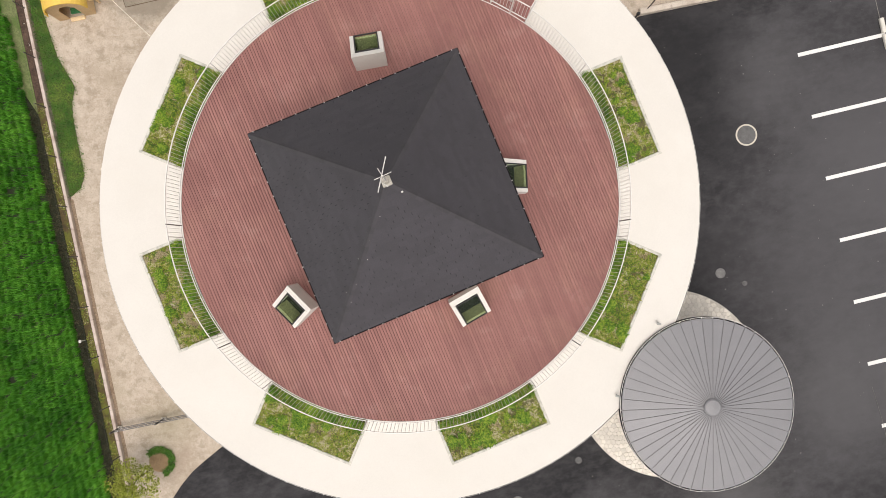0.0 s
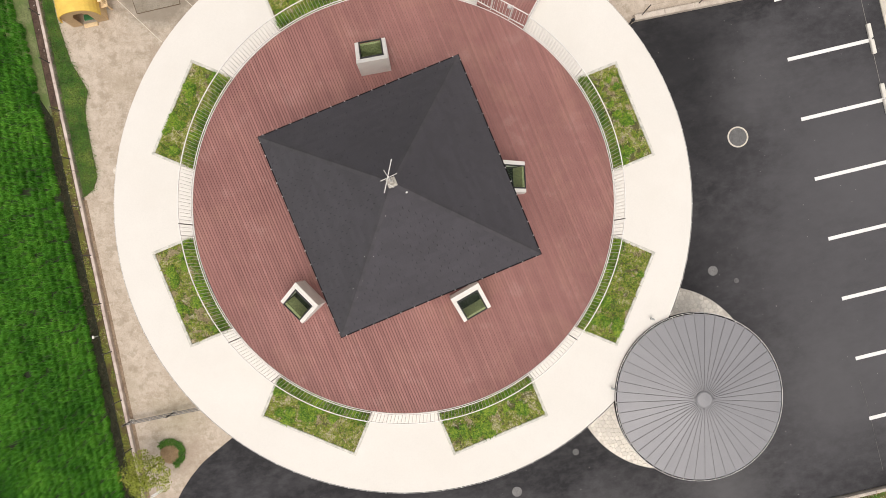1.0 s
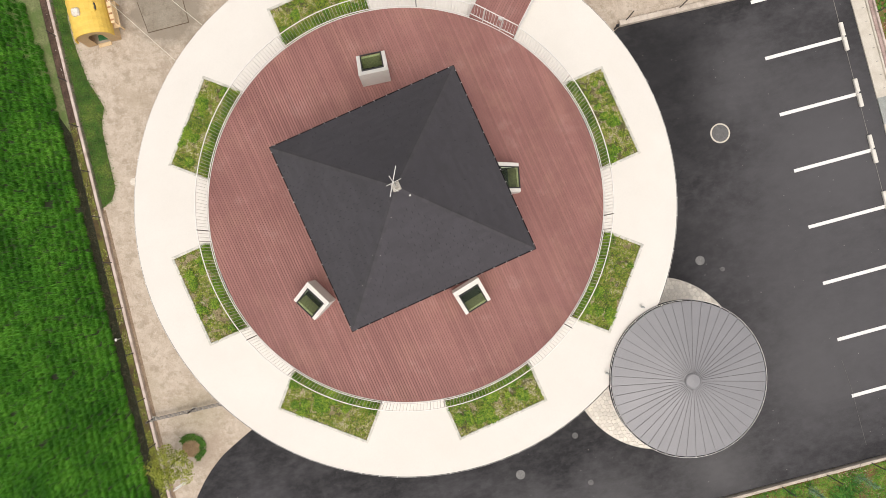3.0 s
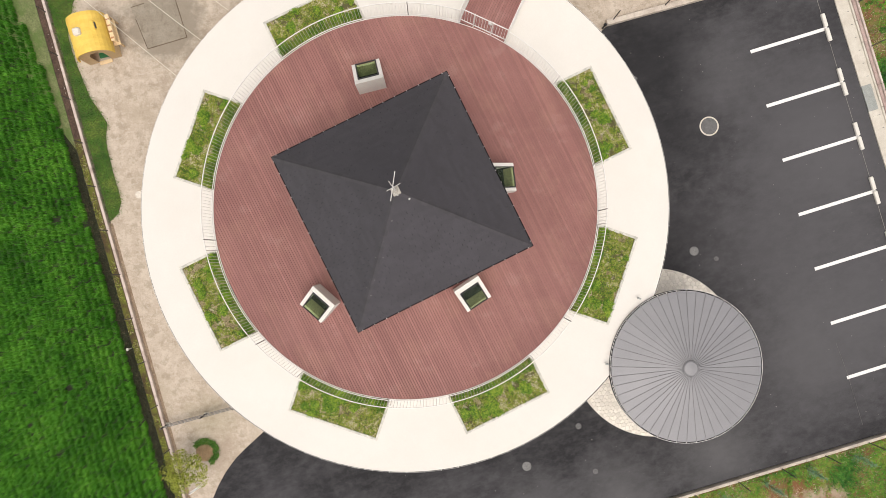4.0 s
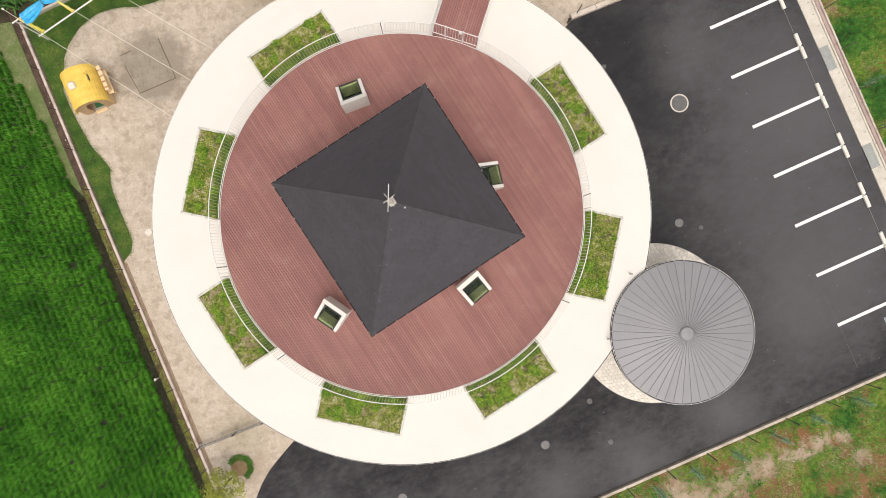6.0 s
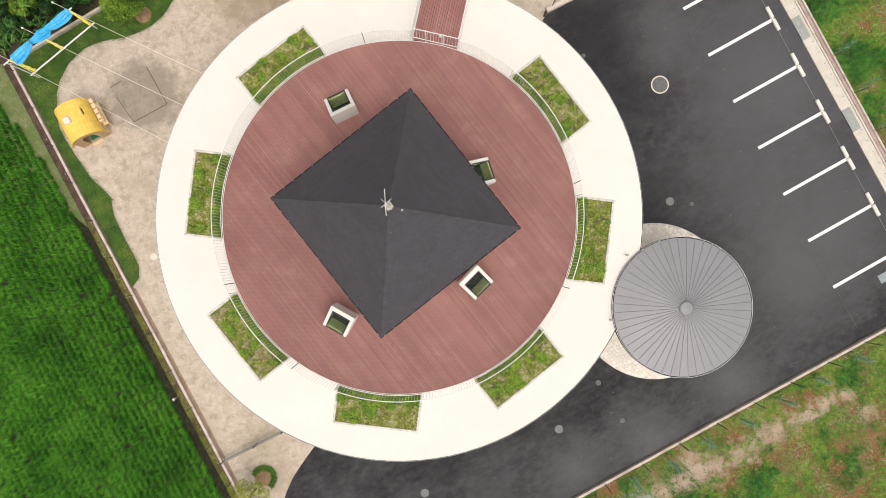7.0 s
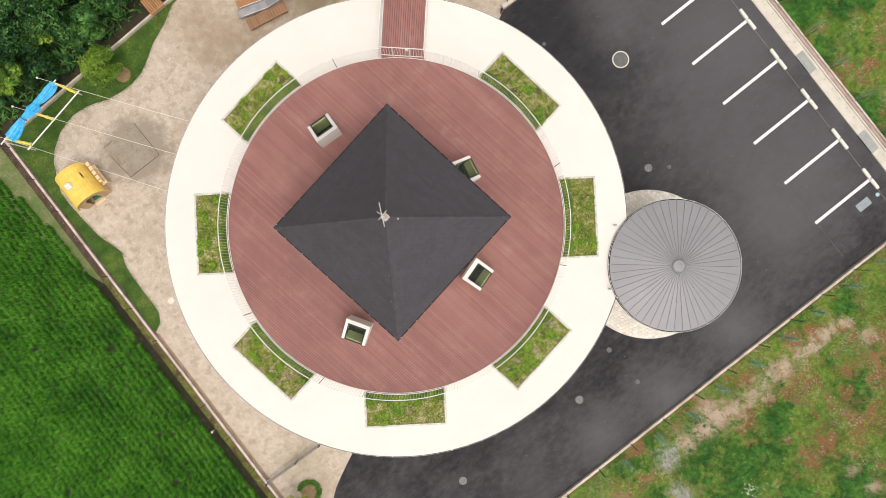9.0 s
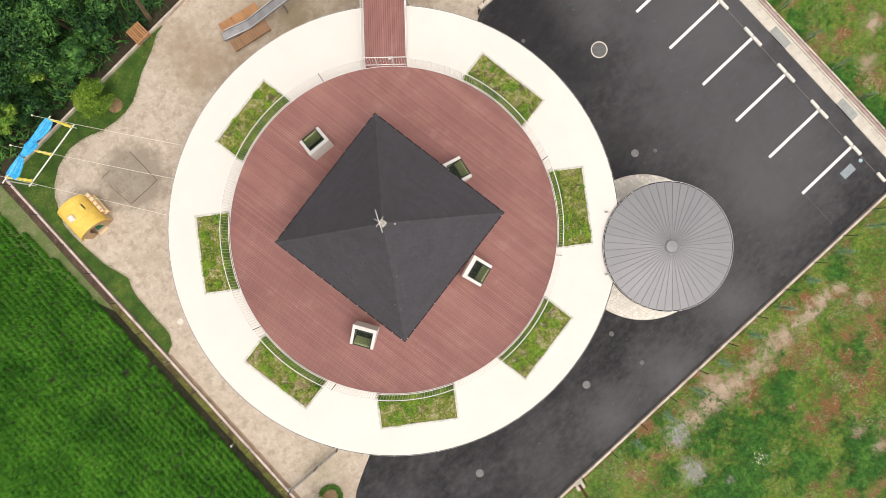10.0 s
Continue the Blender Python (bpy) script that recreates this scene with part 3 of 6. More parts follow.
thin = patchy(crop_pts, 0.9, 7.0)
keep = (thin > -0.7) & (patchy(crop_pts, 3.5, 13.0) > -0.68) & ((np.abs(from_fence + 7.95) > 0.1) | (thin > -0.25)) & (np.hypot(crop_pts[:, 0] + 18.6, (crop_pts[:, 1] - 2.2) * 0.6) > 0.14)
crop_pts = crop_pts[keep]
PER = 62
tall = np.repeat(0.09 * patchy(crop_pts, 0.5, 2.0) + 0.07 * patchy(crop_pts, 2.2, 4.0), PER)
crop_pts = np.repeat(crop_pts, PER, 0)
crop_pts = crop_pts + crop_rng.normal(0, 1, crop_pts.shape) * (0.026, 0.075)
solo("crop", blades("crop", crop_pts, -0.08 + tall, 0.36, 0.02, M_CROP, 22, 0.34, wind=(215, 0.6)), None, "dense green leafy crop in faint rows", "crop", kind="stuff")
far_pts = scatter([(-25.4, -13.4), (-25.4, 9), (-31, 9), (-33, -30), (west_x(-30) - 0.9, -30), (west_x(-13.6) - 0.9, -13.6)], 110, 20)
solo("crop", blades("crop", far_pts, -0.08, 0.34, 0.07, M_CROP, 19, 0.6, wind=(215, 0.8)), None, "dense green leafy crop at the far field edge", "crop", kind="stuff")
# dark blades added here stand in for the shade at the crop's foot
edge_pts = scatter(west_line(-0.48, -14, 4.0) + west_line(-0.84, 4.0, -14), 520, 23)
solo("shade_stems", blades("shade_stems", edge_pts, -0.09, 0.14, 0.014, M_SHADESTEM, 24, 0.9), None, "near-black blades painting in the shade below the crop's edge", "stems", kind="stuff")
moss_pts = scatter(west_line(-0.2, -20, 4) + west_line(-0.5, 4, -20), 900, 25)
moss_pts = moss_pts[patchy(moss_pts, 1.6, 4.0) > -0.05]
solo("moss", blades("moss", moss_pts, -0.09, 0.035, 0.02, M_SEDUM, 26, 1.2), None, "low olive moss in the ditch", "moss", kind="stuff")
fleck_pts = scatter(west_line(-0.1, -16, 9) + west_line(-0.3, 9, -16), 26, 27)
solo("flecks", pebbles("flecks", fleck_pts, -0.06, 0.008, 0.03, M_STRIP, 28), None, "pale stone chips beside the kerb", "gravel", kind="stuff")

WASTE = [(-9, south_y(-9) - 0.14), (23.9, south_y(23.9) - 0.14), (strip_x(-10.4) + 1.02, -10.4), (strip_x(14) + 1.02, 14), (31.5, 14), (31.5, -24.5), (-9, -24.5)]
solo("waste_ground", prism(WASTE, -0.3, -0.07), M_SOIL, "red-brown waste ground with trodden pale streaks", "soil", kind="structure")
LUSH = [(9.9, -17.5, 2.3), (12.2, -20.4, 1.6), (5.1, -15.9, 0.8), (14.9, -22.0, 1.5), (6.0, -17.3, 0.8), (8.5, -20.0, 2.0), (11.6, -18.4, 1.3), (22.9, -1.0, 1.0), (23.6, -4.6, 1.0), (22.4, 1.5, 1.1), (21.9, 4.5, 1.2), (23.2, 6.6, 1.3), (24.3, -6.8, 1.1), (25.2, 1.2, 1.3), (13.0, -16.6, 0.9), (18.5, -12.9, 0.7)]


def near_any(p, spots_, ragged):
    """1 in the middle of a spot, 0 at its rim, below that outside."""
    return np.max([1.0 - np.hypot(p[:, 0] - x, p[:, 1] - y) / r for x, y, r in spots_], 0) + ragged


w = scatter([(-2, south_y(-2) - 0.2), (23.9, south_y(23.9) - 0.2), (strip_x(-10.4) + 1.06, -10.4), (strip_x(8) + 1.06, 8), (26, 6), (28.4, -2), (15.4, -25.4), (-2, -18)], 1300, 31)
wrng = np.random.default_rng(33)
bare = 0.7 * patchy(w, 0.45, 3.0) + 0.6 * patchy(w, 1.3, 9.0) + 0.45 * patchy(w, 3.6, 5.0)
ragged = 0.6 * patchy(w, 1.2, 21.0) + 0.7 * patchy(w, 3.6, 25.0)
open_soil = np.maximum(near_any(w, EARTH, 0.9 * ragged), near_any(w, SAND + RUBBLE, 0.8 * ragged))
lush = near_any(w, LUSH, 0.9 * ragged)
chance = np.clip(0.85 + 1.6 * bare + 0.9 * np.clip(lush, 0, 1), 0.12, 1.0) * np.clip(0.9 - 1.2 * open_soil, 0.08, 1.0)
w_all, lush_all = w, lush
kept = wrng.uniform(size=len(w)) < chance
w, lush = w[kept], lush[kept]
rough = 0.8 * patchy(w, 0.5, 15.0) + 0.4 * patchy(w, 2.2, 17.0) + wrng.uniform(-0.2, 0.2, len(w)) + 0.7 * np.clip(lush + 0.2, -0.2, 0.7)
short, long_ = w[rough < 0.3], w[rough >= 0.3]
solo("wild_grass", blades("wild_grass", short, -0.07 + 0.05 * np.clip(patchy(short, 4.5, 41.0), 0, 1), 0.065, 0.023, M_WILD, 32, 1.1), None, "short rough green grass in patches", "grass", kind="stuff")
solo("tall_grass", blades("tall_grass", long_, -0.07 + 0.08 * np.clip(patchy(long_, 4.0, 43.0), 0, 1), 0.15, 0.024, M_TALL, 34, 0.9), None, "taller dark green grass and weeds", "grass", kind="stuff")
dry = w_all[wrng.uniform(size=len(w_all)) < 0.035 + 0.13 * (patchy(w_all, 0.7, 31.0) > 0.16) * (lush_all < 0.1)]
solo("dry_stems", blades("dry_stems", dry, -0.07, 0.075, 0.024, M_DRY, 36, 1.2), None, "brown dry stems and litter on the soil", "litter", kind="stuff")
outer = scatter([(26.2, 6), (28.6, -2), (15.6, -25.2), (15.6, -24.5), (31.5, -24.5), (31.5, 14), (strip_x(14) + 1.1, 14), (strip_x(8.1) + 1.1, 8.1)], 130, 46)
solo("wild_grass", blades("wild_grass", outer, -0.07, 0.1, 0.07, M_WILD, 47, 1.1), None, "rough green grass on the open land", "grass", kind="stuff")
flower_pts = np.array([10.3, -19.2]) + np.random.default_rng(37).normal(scale=(0.22, 0.2), size=(46, 2))
solo("flowers", blades("flowers", flower_pts, 0.05, 0.05, 0.05, M_PALELID, 38, 1.2), None, "small white wild flowers in the grass", "flowers", kind="stuff")
grng = np.random.default_rng(35)
pts = np.concatenate([np.array([x, y]) + grng.normal(scale=r * 0.42, size=(int(2600 * r), 2)) for x, y, r in RUBBLE])
solo("gravel", pebbles("gravel", pts, -0.07, 0.01, 0.038, M_RUBBLE, 39, 1.5), None, "scattered grey gravel in the waste ground", "gravel", kind="stuff")
chips = scatter([(2, south_y(2) - 0.2), (22, south_y(22) - 0.2), (22, -14.5), (2, -18.5)], 3, 40)
solo("stone_chips", pebbles("stone_chips", chips, -0.07, 0.012, 0.05, M_STRIP, 43), None, "pale stone chips on the bare earth", "gravel", kind="stuff")


# ---- kerbs and fences ----
def wire_fence(name, a, b, h, step, label, rails=(0.35, 0.98)):
    """Thin steel posts with two slack wires on a low kerb."""
    a, b = Vector((*a, 0)), Vector((*b, 0))
    d = (b - a)
    n = int(d.length / step)
    f = thing(name, label, "fence")
    post = to_mesh("post", rodded((0, 0, 0), (0, 0, h), 0.021, 8), M_POST)
    for k in range(n + 1):
        part("post", post, None, f, m=Matrix.Translation(a + d * (k / n) + Vector((0, 0, 0.06))))
    for r in rails:
        part("wire", rodded(a + Vector((0, 0, h * r + 0.06)), b + Vector((0, 0, h * r + 0.06)), 0.0022, 5), M_POST, f)
    return f


def kerb_blocks(name, a, b, width, z0, z1, piece, material, label, category, crooked=0.004):
    """A run of kerb blocks with open joints between them."""
    a, b = Vector((*a, 0)), Vector((*b, 0))
    d = b - a
    n = max(1, round(d.length / piece))
    turn = math.degrees(math.atan2(d.y, d.x))
    k_ob = thing(name, label, category, kind="structure")
    me = to_mesh("block", boxed((0.005, -width / 2, z0), (d.length / n - 0.003, width / 2, z1), 0.012), material)
    rng = random.Random(len(name) + n)
    for k in range(n):
        p = a + d * (k / n)
        part("block", me, None, k_ob, m=place(p.x + rng.uniform(-crooked, crooked), p.y + rng.uniform(-crooked, crooked), rng.uniform(-crooked, crooked), turn))
    return k_ob


kerb_blocks("kerb_west", (west_x(-16), -16), (west_x(12.1), 12.1), 0.12, -0.2, 0.16, 1.2, M_PINK, "long low pinkish concrete kerb at the crop's edge", "kerb")
kerb_blocks("kerb_south", (-9.0, south_y(-9)), (23.75, south_y(23.75)), 0.13, -0.2, 0.15, 1.2, M_KERB, "long low pale concrete kerb along the driveway", "kerb")
kerb_blocks("wall_north_west", (-15.7, wall_y(-15.7)), (6, wall_y(6)), 0.11, -0.3, 0.22, 1.6, M_KERB, "low pale concrete wall before the trees", "wall")
kerb_blocks("wall_north", (9.2, 7.80), (19.0, north_y(19.0) + 0.12), 0.22, -0.2, 0.22, 1.2, M_KERB, "low pale concrete wall at the parking yard", "wall")
wire_fence("wire_fence", (west_x(-15.39) - 0.02, -15.39), (west_x(11.7) - 0.02, 11.7), 0.75, 1.97, "thin dark steel posts with wires on the crop side kerb")
wire_fence("wire_fence", (-8, south_y(-8) - 0.04), (23.5, south_y(23.5) - 0.04), 1.1, 2.0, "thin dark steel posts with wires on the driveway kerb")
wire_fence("wire_fence", (strip_x(-9.8) + 1.0, -9.8), (strip_x(10) + 1.0, 10), 1.1, 2.0, "thin dark steel posts with wires behind the parking bays")
bollard = thing("bollard", "short black post lamp at the end of the yard wall", "bollard", place(9.05, 7.62, 0.0))
part("post", rodded((0, 0, 0), (0, 0, 0.42), 0.045, 12), M_FRAME, bollard)
part("cap", rodded((0, 0, 0.42), (0, 0, 0.5), 0.075, 12, 0.05), M_FRAME, bollard)
wire_fence("wire_fence", (9.5, 7.92), (18.8, north_y(18.8) + 0.2), 1.1, 1.9, "thin dark steel posts with wires on the yard wall")

# drain channel and block edging behind the bays
_d = Vector((strip_x(-10.5) - strip_x(10), -20.5)).normalized()
E_TURN = math.degrees(math.atan2(_d.y, _d.x))
_n = Vector((-_d.y, _d.x))
channel = thing("drain_channel", "cream concrete drain channel with slotted lids", "drain", kind="structure")
_len = 20.9
start = Vector((strip_x(9.9), 9.9)) + _n * 0.4
cover = to_mesh("cover", boxed((0.0012, -0.285, -0.15), (0.5988, 0.285, 0.045)), M_STRIP)
slot = to_mesh("slot", boxed((-0.012, -0.045, 0.03), (0.012, 0.045, 0.049)), M_IRON)
grate = to_mesh("grate", boxed((0.01, -0.265, -0.1), (1.19, 0.19, 0.05), 0.01), M_GRATE)
for k in range(int(_len / 0.6)):
    p = start + _d * 0.6 * k
    part("cover", cover, None, channel, m=place(p.x, p.y, 0, E_TURN))
    q = p + _n * 0.13
    part("slot", slot, None, channel, m=place(q.x, q.y, 0, E_TURN))
for at in (5.75, 10.75, 15.8):
    p = start + _d * at + _n * -0.02
    g = part("grate", grate, None, channel, "grey steel grate", place(p.x, p.y, 0.004, E_TURN))
    for j in range(8):
        part("bar", boxed((0.06 + j * 0.115, -0.22, 0.048), (0.085 + j * 0.115, 0.18, 0.056)), M_GRATE, g)
s0 = Vector((strip_x(10), 10)) + _n * 0.735
s1 = s0 + _d * 21.0
kerb_blocks("edging_east", (s0.x, s0.y), (s1.x, s1.y), 0.09, -0.2, 0.1, 1.0, M_STRIP, "pale concrete block edging behind the drain", "kerb")
s0, s1 = s0 + _n * 0.118, s1 + _n * 0.118
kerb_blocks("edging_east_middle", (s0.x, s0.y), (s1.x, s1.y), 0.14, -0.2, 0.13, 1.0, M_MAUVE, "mauve-brown stained block course behind the drain", "kerb")
s0, s1 = s0 + _n * 0.118, s1 + _n * 0.118
kerb_blocks("edging_east_rear", (s0.x, s0.y), (s1.x, s1.y), 0.09, -0.2, 0.2, 1.0, M_PINK, "pinkish concrete block wall below the wire fence", "kerb")

# ---- parking bays ----
STEP = Vector((0.5525, -2.4575))
ALONG = Vector((3.47, 0.83)).normalized()
BAY_TURN = math.degrees(math.atan2(ALONG.y, ALONG.x))
SIDE_TURN = math.degrees(math.atan2(STEP.y, STEP.x))
line_me = to_mesh("parking_line", boxed((0, -0.075, 0.0), (3.62, 0.075, 0.006)), M_PAINT)
stop_bm = bmesh.new()
box(stop_bm, (-0.3, -0.085, 0), (0.3, 0.085, 0.12), None, 0.025)
stop_me = to_mesh("wheel_stop", stop_bm, surface("pale_stop_concrete", (0.64, 0.62, 0.56), (0.74, 0.72, 0.66), 3, 30, 0.85, 0.2, grain_amount=0.08))
cord_me = to_mesh("cord", boxed((0.0, -0.008, 0), (1.25, 0.008, 0.006)), surface("string_line", (0.22, 0.21, 0.19), (0.28, 0.27, 0.24), 4, 40, 0.9, 0.0))
for k in range(-3, 5):
    p = Vector((16.68, 1.26)) + STEP * k
    solo("parking_line", line_me, None, "white painted parking bay line on asphalt", "road marking", place(p.x, p.y, 0.0, BAY_TURN), "parking bay lines")
    c = Vector((20.11, 2.12)) + STEP * k
    for s in (-0.33, 0.33):
        q = c + STEP.normalized() * s
        if k > -3 or s > 0:
            solo("wheel_stop", stop_me, None, "white concrete wheel stop at a bay's end", "wheel stop", place(q.x, q.y, 0.001, SIDE_TURN), "wheel stops")
    q = c + STEP.normalized() * 0.63
    solo("string", cord_me, None, "thin pale line on the asphalt between wheel stops", "line", place(q.x, q.y, 0.0, SIDE_TURN), "lines between wheel stops")
q = Vector((20.11, 2.12)) + STEP * 5 - STEP.normalized() * 0.33
solo("wheel_stop", stop_me, None, "white concrete wheel stop at a bay's end", "wheel stop", place(q.x, q.y, 0.001, SIDE_TURN), "wheel stops")
solo("drain_plate", boxed((-0.38, -0.21, -0.02), (0.38, 0.21, 0.012), 0.006), surface("blue_grey_plate", (0.22, 0.27, 0.29), (0.28, 0.33, 0.35), 6, 40, 0.6, 0.1), "pale blue-grey plate set in the asphalt", "plate", place(21.5, -8.75, 0, BAY_TURN))
solo("water_lid", turned([(0.001, -0.02), (0.1, -0.02), (0.1, 0.015), (0.001, 0.015)], steps=20), surface("blue_lid", (0.3, 0.45, 0.52), (0.4, 0.55, 0.62), 6, 40, 0.5, 0.1), "small pale blue round lid in the asphalt", "lid", place(22.35, -8.6, 0))


def manhole(x, y, r, material, label, rim=None):
    m = thing("manhole", label, "manhole", place(x, y, 0.0))
    part("lid", turned([(0.001, -0.03), (r * 0.84, -0.03), (r * 0.84, 0.009), (0.001, 0.009)], steps=40), material, m)
    part("rim", turned([(r * 0.86, -0.03), (r, -0.03), (r, 0.012), (r * 0.86, 0.012)], steps=40), rim or material, m)
    return m


manhole(13.5, 2.99, 0.43, M_LIDDARK, "large dark manhole lid with a pale concrete collar", M_STRIP)
manhole(12.45, -2.5, 0.2, M_IRON, "round grey iron manhole lid in asphalt")
manhole(13.42, -2.9, 0.1, M_LIDDARK, "small dark round lid in asphalt")
manhole(-2.54, -12.64, 0.2, M_IRON, "round grey iron manhole lid in asphalt")
manhole(4.4, -11.48, 0.2, M_IRON, "round grey iron manhole lid in asphalt")
manhole(6.8, -9.88, 0.13, M_LIDDARK, "small dark round lid in asphalt")
manhole(7.42, -11.92, 0.12, M_LIDDARK, "small dark round lid in asphalt")
manhole(10.35, 5.3, 0.1, M_LIDDARK, "small dark round lid in asphalt")
lid = manhole(-11.8, 1.58, 0.16, M_PALELID, "round cream plastic lid in the sand yard")

# ---- the round building ----
ROOF_Z, DECK_Z, RING_R, DECK_R = 3.1, 3.4, 10.25, 7.36
solo("wall_round", turned([(8.75, -0.1), (9.0, -0.1), (9.0, 2.86), (8.75, 2.86)], steps=96), M_WALL, "plain white rendered round outer wall", "wall", kind="structure")


def wedge(mid, r0, r1, half0, half1):
    """Outline of a bay: an arc at the inner radius, a straight outer edge."""
    a = radians(mid)
    c, s = math.cos(a), math.sin(a)
    n = 10
    pts = []
    for k in range(n + 1):
        y = -half0 + 2 * half0 * k / n
        x = math.sqrt(r0 * r0 - y * y)
        pts.append((x * c - y * s, x * s + y * c))
    for y in (half1, -half1):
        pts.append((r1 * c - y * s, r1 * s + y * c))
    return pts


# the white roof ring: radial bays, with openings where the planters are sunk
PLANTERS = [22.5 + 45 * k for k in range(8) if k != 1]
PH, PR0, PR1 = 1.77, 7.40, 8.87


def roof_ring():
    bm = bmesh.new()
    step = 0.75
    top = {}

    def vert(r, a, z):
        key = (round(r, 4), round(a % 360, 3), z)
        if key not in top:
            top[key] = bm.verts.new((r * math.cos(radians(a)), r * math.sin(radians(a)), z))
        return top[key]

    n = int(360 / step)
    for k in range(n):
        a0, a1 = k * step, (k + 1) * step
        mid = (a0 + a1) / 2
        gap = None
        for c in PLANTERS:
            off = (mid - c + 180) % 360 - 180
            if abs(off) < math.degrees(math.atan(PH / PR1)) + 2.2:
                gap = c
        radii = [7.2, 9.12, RING_R - 0.02] if gap is not None else [7.2, RING_R - 0.02]
        for r0, r1 in zip(radii[(1 if gap is not None else 0):], radii[(1 if gap is not None else 0) + 1:]):
            for z, flip in ((ROOF_Z, False), (2.85, True)):
                f = [vert(r0, a0, z), vert(r1, a0, z), vert(r1, a1, z), vert(r0, a1, z)]
                bm.faces.new(f[::-1] if flip else f)
        bm.faces.new([vert(RING_R - 0.02, a0, 2.85), vert(RING_R - 0.02, a1, 2.85), vert(RING_R - 0.02, a1, ROOF_Z), vert(RING_R - 0.02, a0, ROOF_Z)])
    return bm


roof = thing("roof_ring", "broad flat white-coated ring roof round the deck", "roof", kind="structure")
part("slab", roof_ring(), M_RING, roof)
for c in PLANTERS:
    # the pieces of roof between a planter and the ring's bays
    a = radians(c)
    reach = math.degrees(math.atan(PH / PR1)) + 2.2
    k0, k1 = math.floor((c - reach) / 0.75 + 0.5) * 0.75, math.ceil((c + reach) / 0.75 - 0.5) * 0.75
    cs, sn = math.cos(a), math.sin(a)

    def local(x, y):
        return (x * cs - y * sn, x * sn + y * cs)

    arc = [(9.12 * math.cos(radians(b - c)), 9.12 * math.sin(radians(b - c))) for b in np.arange(k0, k1 + 0.01, 0.75)]
    outer = [local(*p) for p in arc]
    for sgn in (1, -1):
        end = radians((k1 if sgn > 0 else k0) - c)
        far = (9.12 * math.cos(end), 9.12 * math.sin(end))
        near = (7.2 * math.cos(end), 7.2 * math.sin(end))
        inner = (7.2, sgn * PH)
        pts = [local(*inner), local(PR1, sgn * PH), local(*[v for v in far]), local(*near)]
        part("slab", prism(pts, 2.85, ROOF_Z - 0.0005), M_RING, roof)
    part("slab", prism([local(PR1, PH), local(PR1, -PH)] + outer, 2.85, ROOF_Z - 0.0005), M_RING, roof)

gutter = thing("roof_gutter", "thin dark gutter with a pale lip round the ring roof", "gutter", kind="structure")
part("lip", turned([(RING_R + 0.05, 2.9), (RING_R + 0.056, 2.9), (RING_R + 0.056, 2.985), (RING_R + 0.05, 2.985)], steps=160), M_PICKET, gutter, "pale outer lip")
part("trough_side", turned([(RING_R + 0.042, 2.912), (RING_R + 0.0485, 2.912), (RING_R + 0.0485, 2.98), (RING_R + 0.042, 2.98)], steps=160), M_GUTTER, gutter, "dark inner face")
part("trough", turned([(RING_R - 0.015, 2.88), (RING_R + 0.048, 2.88), (RING_R + 0.048, 2.91), (RING_R - 0.015, 2.93)], steps=160), M_GUTTER, gutter, "dark trough")
bracket = to_mesh("bracket", boxed((RING_R - 0.018, -0.012, 2.99), (RING_R + 0.058, 0.01, 3.02)), M_RAIL)
for k in range(96):
    part("bracket", bracket, None, gutter, m=place(0, 0, 0, k * 3.75))

